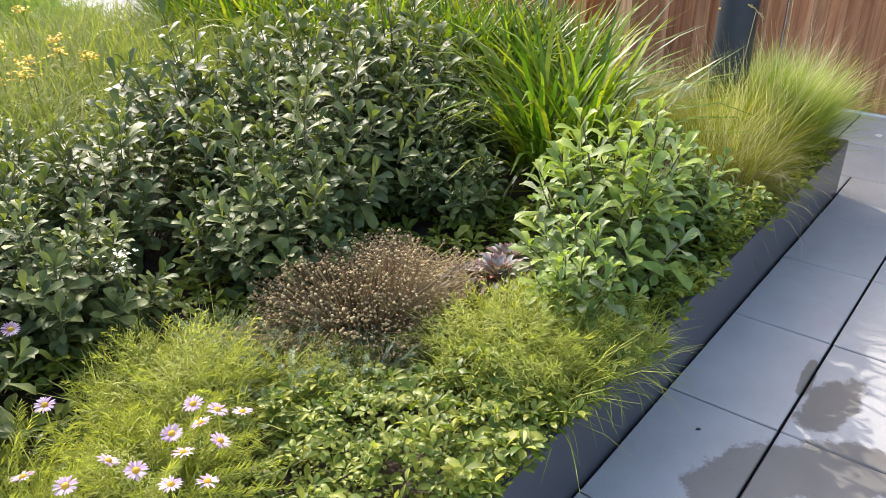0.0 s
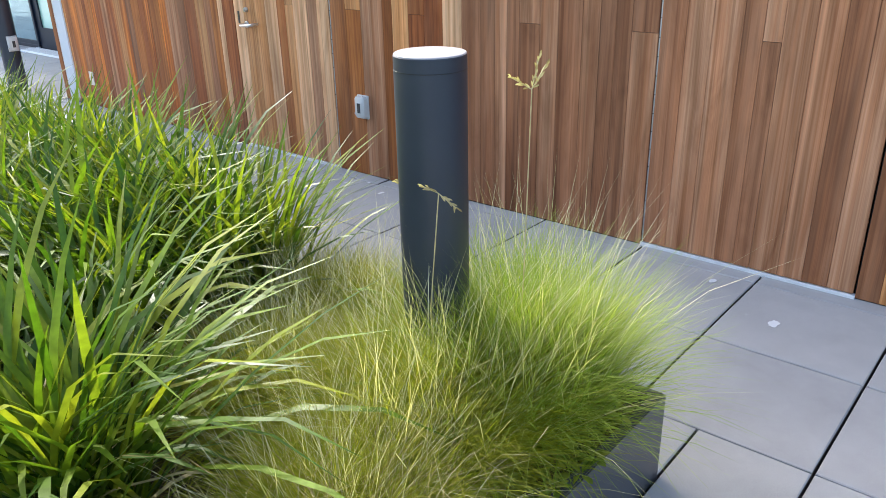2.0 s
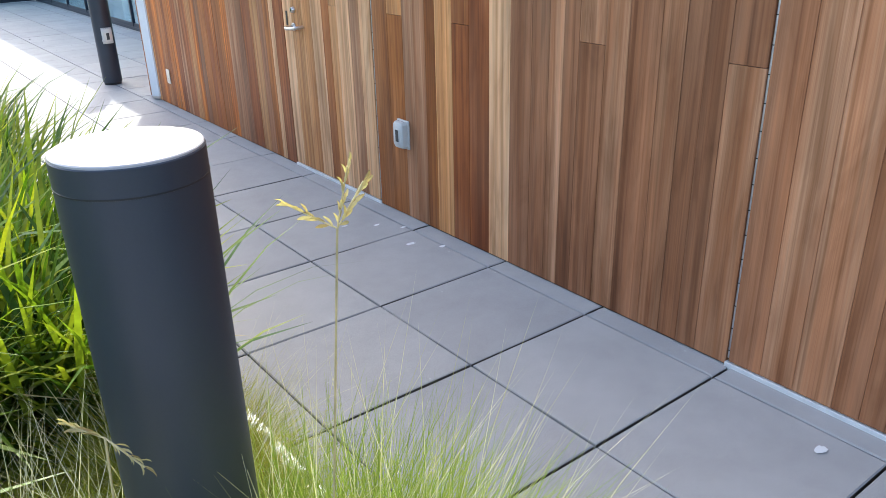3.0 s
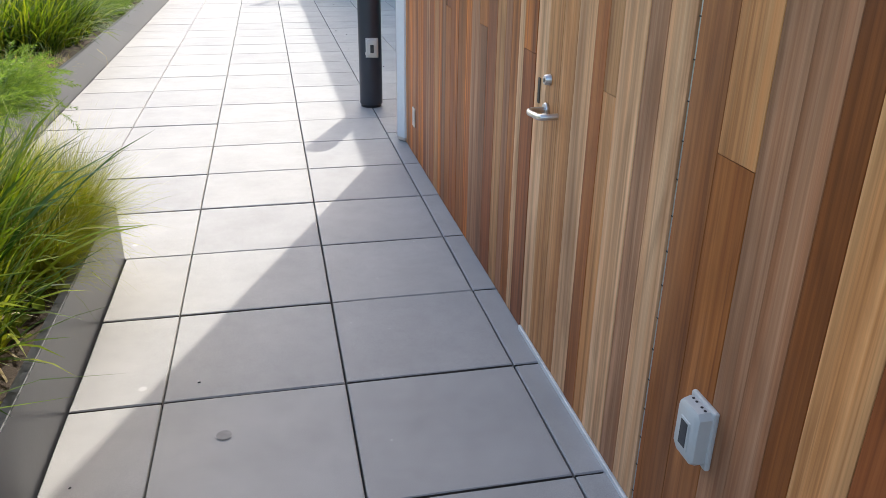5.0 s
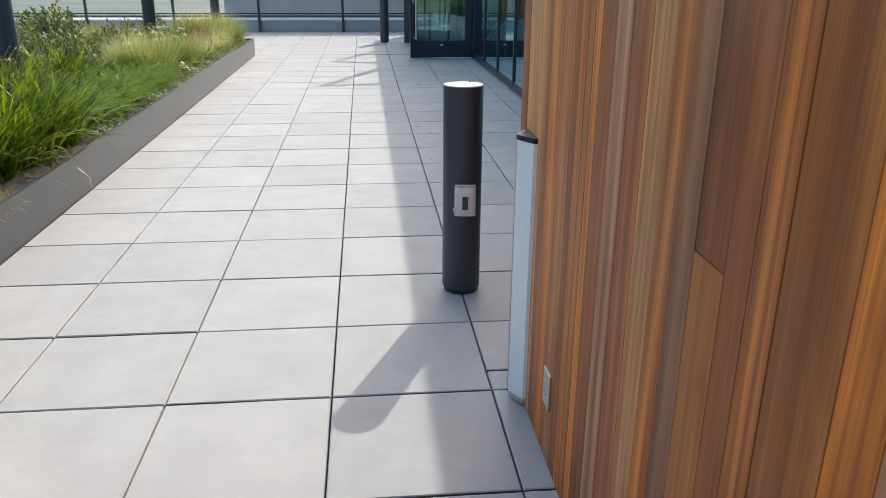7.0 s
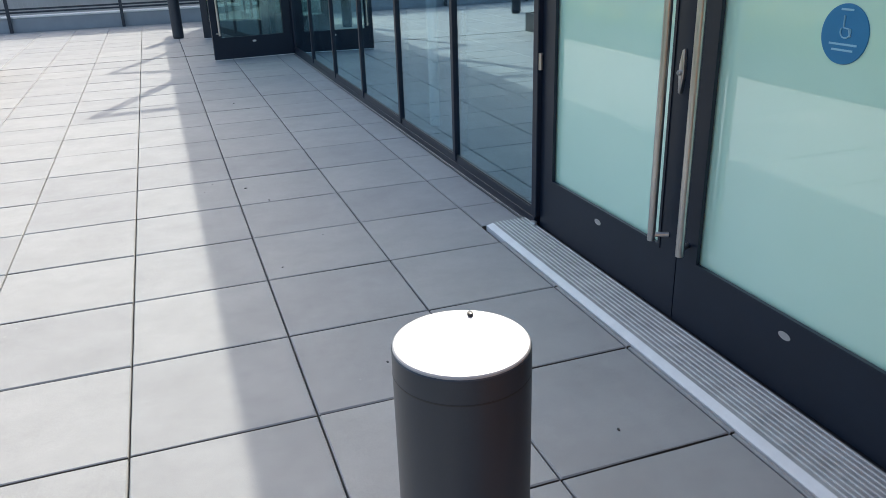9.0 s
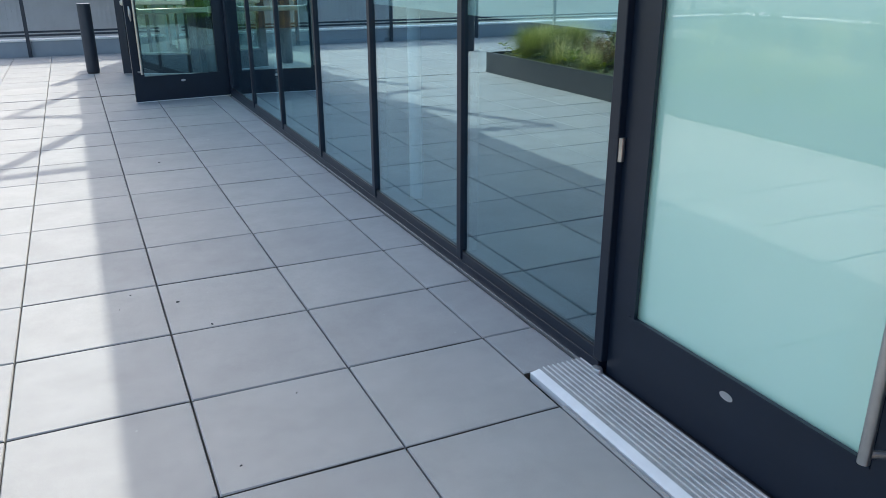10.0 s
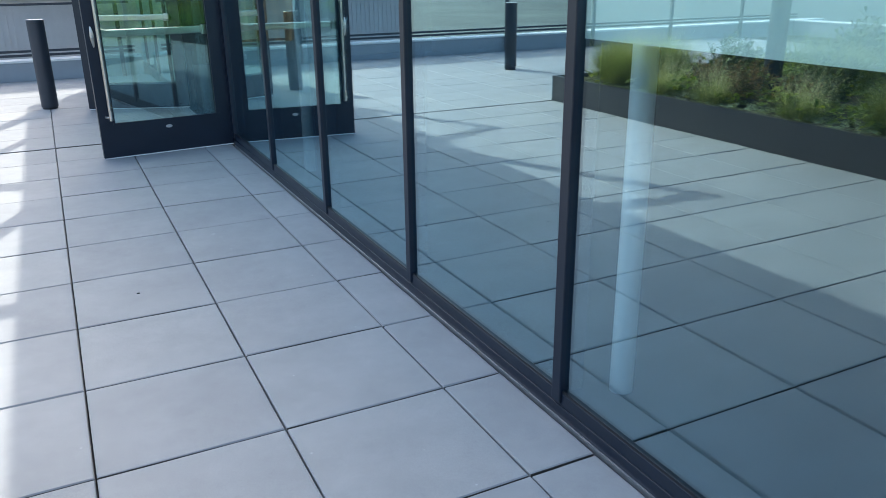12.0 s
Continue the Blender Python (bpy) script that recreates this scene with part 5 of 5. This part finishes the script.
for n in range(24):
    x, y = DAISY_SPOTS[n] if n < len(DAISY_SPOTS) else (rng.uniform(-6.3, -5.3), rng.uniform(-7.4, -6.6))
    d = thing("daisy", "lilac daisy with a yellow centre on a thin stem", "flower", (x, y, SOIL_Z + (0.50 - SOIL_Z if n < len(DAISY_SPOTS) else rng.uniform(0.16, 0.24))), rng.uniform(0, 360), "lilac daisies")
    head = new("petals", DAISIES[n % 3])
    head.parent = d
    head.rotation_euler = (rng.uniform(-0.5, 0.3), rng.uniform(-0.4, 0.4), 0)
    eye = new("centre", EYE_DISC)
    eye.parent = head
    st = new("stem", STALKS)
    st.parent = d


def cluster(name, at, material, count, radius, high, label):
    t = thing(name, label, "flower", at, 0, "flower heads")
    part("stem", tube([(0, 0, -high), (0.01, 0, -high / 2), (0, 0, 0)], 0.0025, 6), COVER, t)
    verts, faces = [], []
    for _ in range(count):
        p = Vector((rng.gauss(0, radius), rng.gauss(0, radius), rng.gauss(0, radius * 0.5)))
        a = rng.uniform(0, 6.28)
        oval_leaf(verts, faces, p, Vector((math.cos(a), math.sin(a), 0.4)), Vector((0, 0, 1)), radius * 0.9, radius * 0.6)
    ob = new("blossom", grown("blossom", material, verts, faces))
    ob.parent = t


cluster("white_flower", (-4.86, -6.42, 0.62), WHITE_PETAL, 26, 0.016, 0.36, "small white flower head on a green stem")
cluster("white_flower", (-4.87, -6.40, 0.57), WHITE_PETAL, 20, 0.013, 0.31, "small white flower head on a green stem")
for n in range(22):
    cluster("yellow_flower", (rng.uniform(-5.6, -3.4), rng.uniform(-4.9, -3.3), SOIL_Z + rng.uniform(0.46, 0.6)), YELLOW, 26, 0.026, 0.46, "yellow flower head above the meadow grass")
for n in range(16):
    cluster("white_flower", (rng.uniform(-3.2, -2.7), rng.uniform(5.8, 7.9), SOIL_Z + rng.uniform(0.42, 0.58)), WHITE_PETAL, 16, 0.02, 0.45, "white flower head above feathery grass")
for n in range(10):
    cluster("brown_flower", (rng.gauss(-3.0, 0.2), rng.gauss(2.7, 0.2), SOIL_Z + rng.uniform(0.5, 0.75)), DRIED, 18, 0.02, 0.6, "dry brown flower head among strap leaves")


# ---- pieces: pavers and boards ----
chance = random.Random(7)


def paver_mesh(w, d, gap=0.0028, cross=0.0042, edge=0.0024, deep=0.05, wear=0.0):
    """A slab with a soft, slightly chipped arris; its origin is its lower left corner."""
    n = 3 if wear else 1
    x0, x1, y0, y1 = gap, w - gap, cross, d - cross
    round_it = [(x0 + (x1 - x0) * k / n, y0, 0, 1) for k in range(n)] + [(x1, y0 + (y1 - y0) * k / n, -1, 0) for k in range(n)] \
        + [(x1 - (x1 - x0) * k / n, y1, 0, -1) for k in range(n)] + [(x0, y1 - (y1 - y0) * k / n, 1, 0) for k in range(n)]
    m = 4 * n
    low, mid, top = [], [], []
    for k, (x, y, ix, iy) in enumerate(round_it):
        if k % n == 0:
            ix, iy = (1 if x < w / 2 else -1), (1 if y < d / 2 else -1)
        e = edge + chance.uniform(0, wear)
        o = chance.uniform(0, 0.4 * wear)
        low.append((x, y, -deep))
        mid.append((x + o * ix, y + o * iy, -e))
        top.append((x + (o + e) * ix, y + (o + e) * iy, 0))
    f = [tuple(range(2 * m, 3 * m))] + [(a + i, a + (i + 1) % m, a + m + (i + 1) % m, a + m + i) for a in (0, m) for i in range(m)]
    me = bpy.data.meshes.new("paver")
    me.from_pydata(low + mid + top, [], f)
    me.materials.append(PAVER)
    me.materials.append(JOINT)
    # shade in the colour: y-facing sides dark, sunlit x-facing sides keep the paver tone
    me.polygons.foreach_set("material_index", [0] + [1 - (i // n) % 2 for i in range(m)] + [0] * m)
    return me


PAVERS = {}
pavement = thing("pavement", "light grey square concrete pavers with thin dark joints", "pavement", (0, 0, 0), kind="structure")


def lay(x, y, w, d):
    key = (round(w, 3), round(d, 3), chance.randrange(5))
    if key not in PAVERS:
        PAVERS[key] = paver_mesh(w, d, wear=0.0028)
    ob = new("paver", PAVERS[key])
    ob.parent = pavement
    ob.matrix_basis = pose(x, y, chance.uniform(-0.0012, 0.0012), chance.uniform(-0.07, 0.07), chance.uniform(-0.07, 0.07), 0)


rest = []
for j in range(-16, 28):
    y = j * W
    for i in range(-18, 3):
        x = i * W
        x1, y0, y1 = x + W, y, y + W
        if x >= -0.001 and y1 <= -0.001 and j < -1:
            continue
        if i == 2:
            x1 = GLASS_X - 0.030 if j >= 5 else GLASS_X if j < 1 else 1.2445
        if i >= 0 and j == -1:
            if i == 0:
                lay(0.0, -W, WOOD_X + 0.014, WOOD_END + 0.003 + W)
            lay(x if i else 0.0, WOOD_END + 0.004, (x1 - x), -WOOD_END - 0.004)
            continue
        if x1 - x < 0.02:
            continue
        # keep clear of the bed
        if -12.4 < j < -4 and x < -1.52:
            if x1 <= -1.52 + 0.01 and y1 > -7.56:
                if y < -7.56 - 0.01 and y1 > -7.56:
                    y1 = -7.563
                else:
                    continue
            elif y1 > -7.56 and x1 > -1.52:
                x = -1.517
        if j == -13 and x < -1.52:
            y1 = min(y1, -7.563)
            if i == -3:
                lay(-1.517, -7.563, 0.297, -7.32 + 7.563)
        if -4 <= j < 19 and x < -2.45:
            continue
        if j == 19 and x < -2.45:
            y = max(y, 11.625)
        if i == 2 and j == 5:
            y, x1 = 3.310, GLASS_X - 0.030
        if x > GLASS_X:
            continue
        if x < -8 or y > 15.9 or (x < -4.5 and y > 0) or y < -9.3:
            rest.append((x, y, x1 - x, y1 - y))
        else:
            lay(x, y, x1 - x, y1 - y)
        if i == -1 and j < -1:
            lay(0.0, y, WOOD_X + 0.014, y1 - y)
verts, faces, slots = [], [], []
for x, y, w, d in rest:
    me = paver_mesh(w, d)
    k = len(verts)
    verts += [(v.co.x + x, v.co.y + y, v.co.z) for v in me.vertices]
    faces += [tuple(k + n for n in p.vertices) for p in me.polygons]
    slots += [p.material_index for p in me.polygons]
    bpy.data.meshes.remove(me)
far_mesh = bpy.data.meshes.new("far_pavers")
far_mesh.from_pydata(verts, [], faces)
for slot in (PAVER, JOINT):
    far_mesh.materials.append(slot)
far_mesh.polygons.foreach_set("material_index", slots)
far = tagged(new("far_pavers", far_mesh), kind="stuff")
far.parent = pavement


def board_mesh(wide, high, tone, deep=0.02):
    """A cedar board standing on z = 0, its face at x = 0, with eased edges."""
    e = 0.0012
    ring = [(deep, 0), (e, 0), (0, e), (0, wide - e), (e, wide), (deep, wide)]
    v = [(x, y, z) for z in (0, high) for x, y in ring]
    f = [(i, i + 1, i + 7, i + 6) for i in range(5)] + [(5, 0, 6, 11), (0, 5, 4, 3, 2, 1), (6, 7, 8, 9, 10, 11)]
    me = bpy.data.meshes.new("board")
    me.from_pydata(v, [], [tuple(reversed(q)) for q in f])
    me.materials.append(CEDAR[tone])
    return me


def board(owner, y, w, cuts, tones, turned=False):
    """One course of boards at y, butted at the heights in cuts, a tone for each length."""
    for a, b, tone in zip(cuts, cuts[1:], tones):
        ob = new("board", board_mesh(w - 0.0012, b - a - 0.002, tone))
        ob.parent = owner
        out = chance.uniform(0.0, 0.0015)
        if turned:
            ob.matrix_basis = Matrix.Translation((y + 0.0006, WOOD_END - out, a)) @ Matrix(((0, 1, 0, 0), (-1, 0, 0, 0), (0, 0, 1, 0), (0, 0, 0, 1)))
        else:
            ob.matrix_basis = Matrix.Translation((WOOD_X + out, y + 0.0006, a))


TONES = ["tan", "brown", "pink", "red", "pale", "orange", "umber", "olive", "dark", "brown", "tan"]


def boards(owner, y0, y1, z0, z1, turned=False, narrow=0.085, broad=0.135):
    """Upright boards of several widths from y0 to y1, some of them butted from two lengths."""
    y, last = y0, ""
    while y < y1 - 0.005:
        w = min(chance.uniform(narrow, broad), y1 - y)
        if y1 - y - w < 0.05:
            w = y1 - y
        cuts = [z0, z1]
        if chance.random() < 0.2 and z0 < 0.5:
            cuts = [z0, 1.07, z1]
        last = chance.choice([t for t in TONES if t != last])
        board(owner, y, w, cuts, [last, chance.choice(TONES)], turned)
        y += w


def course(owner, y, z0, z1, row):
    """Boards one after another: width in centimetres, tone, and where two lengths meet, the height and the upper tone."""
    for item in row.split():
        bits = item.split(":")
        w = float(bits[0]) / 100
        cuts, tones = ([z0, z1], [bits[1]]) if len(bits) == 2 else ([z0, float(bits[2]), z1], [bits[1], bits[3]])
        board(owner, y, w, cuts, tones)
        y += w


course(wall_west, -3.405, 0.006, TOP, "13.5:dark:1.07:orange 6:pale 9:brown 8.5:umber 11.5:olive 14:dark 13:umber:1.07:brown 14:pink 9.5:orange 15.5:brown 8:orange 8:dark "
       "11.5:brown:1.07:dark 9:umber 9:orange 11.5:tan 11.5:dark 10.5:pink 11:dark 5.5:orange 5.5:brown 6:orange 6:dark 12.5:red 12:orange 10:red 11:tan 11.5:tan 10:brown")
course(wall_west, -6.690, 0.006, TOP, "13.5:pink:1.07:umber 8.5:umber 8.5:umber 10:pink 14:umber 11:pink 13:umber:1.07:pink 8:umber 8:pink 10:umber 13:umber 14:pale "
       "14:dark 12.5:dark:1.07:red 13:tan 8:brown 9.5:pink 9.5:pink 13.5:brown:1.07:tan 13.9:brown")
boards(wall_west, -13.0, -7.72, 0.006, TOP)
boards(wall_west, -4.435, -3.405, 2.13, TOP)
boards(wall_west, -7.72, -6.690, 2.13, TOP)
course(door_wood_1, -4.418, 0.022, 2.12, "11.5:pale 9.5:pink 14:pale 8.5:tan:1.07:olive 8.5:red 13:pale 12:tan 12.5:tan 11.2:pale")
course(door_wood_2, -7.710, 0.022, 2.12, "11:pink 11:umber 11:pink 13:pink 8:umber:1.07:pink 9:umber 13.5:pink 12:pink 12.3:umber")
boards(wall_north, WOOD_X + 0.024, GLASS_X - 0.03, 0.006, TOP, True)
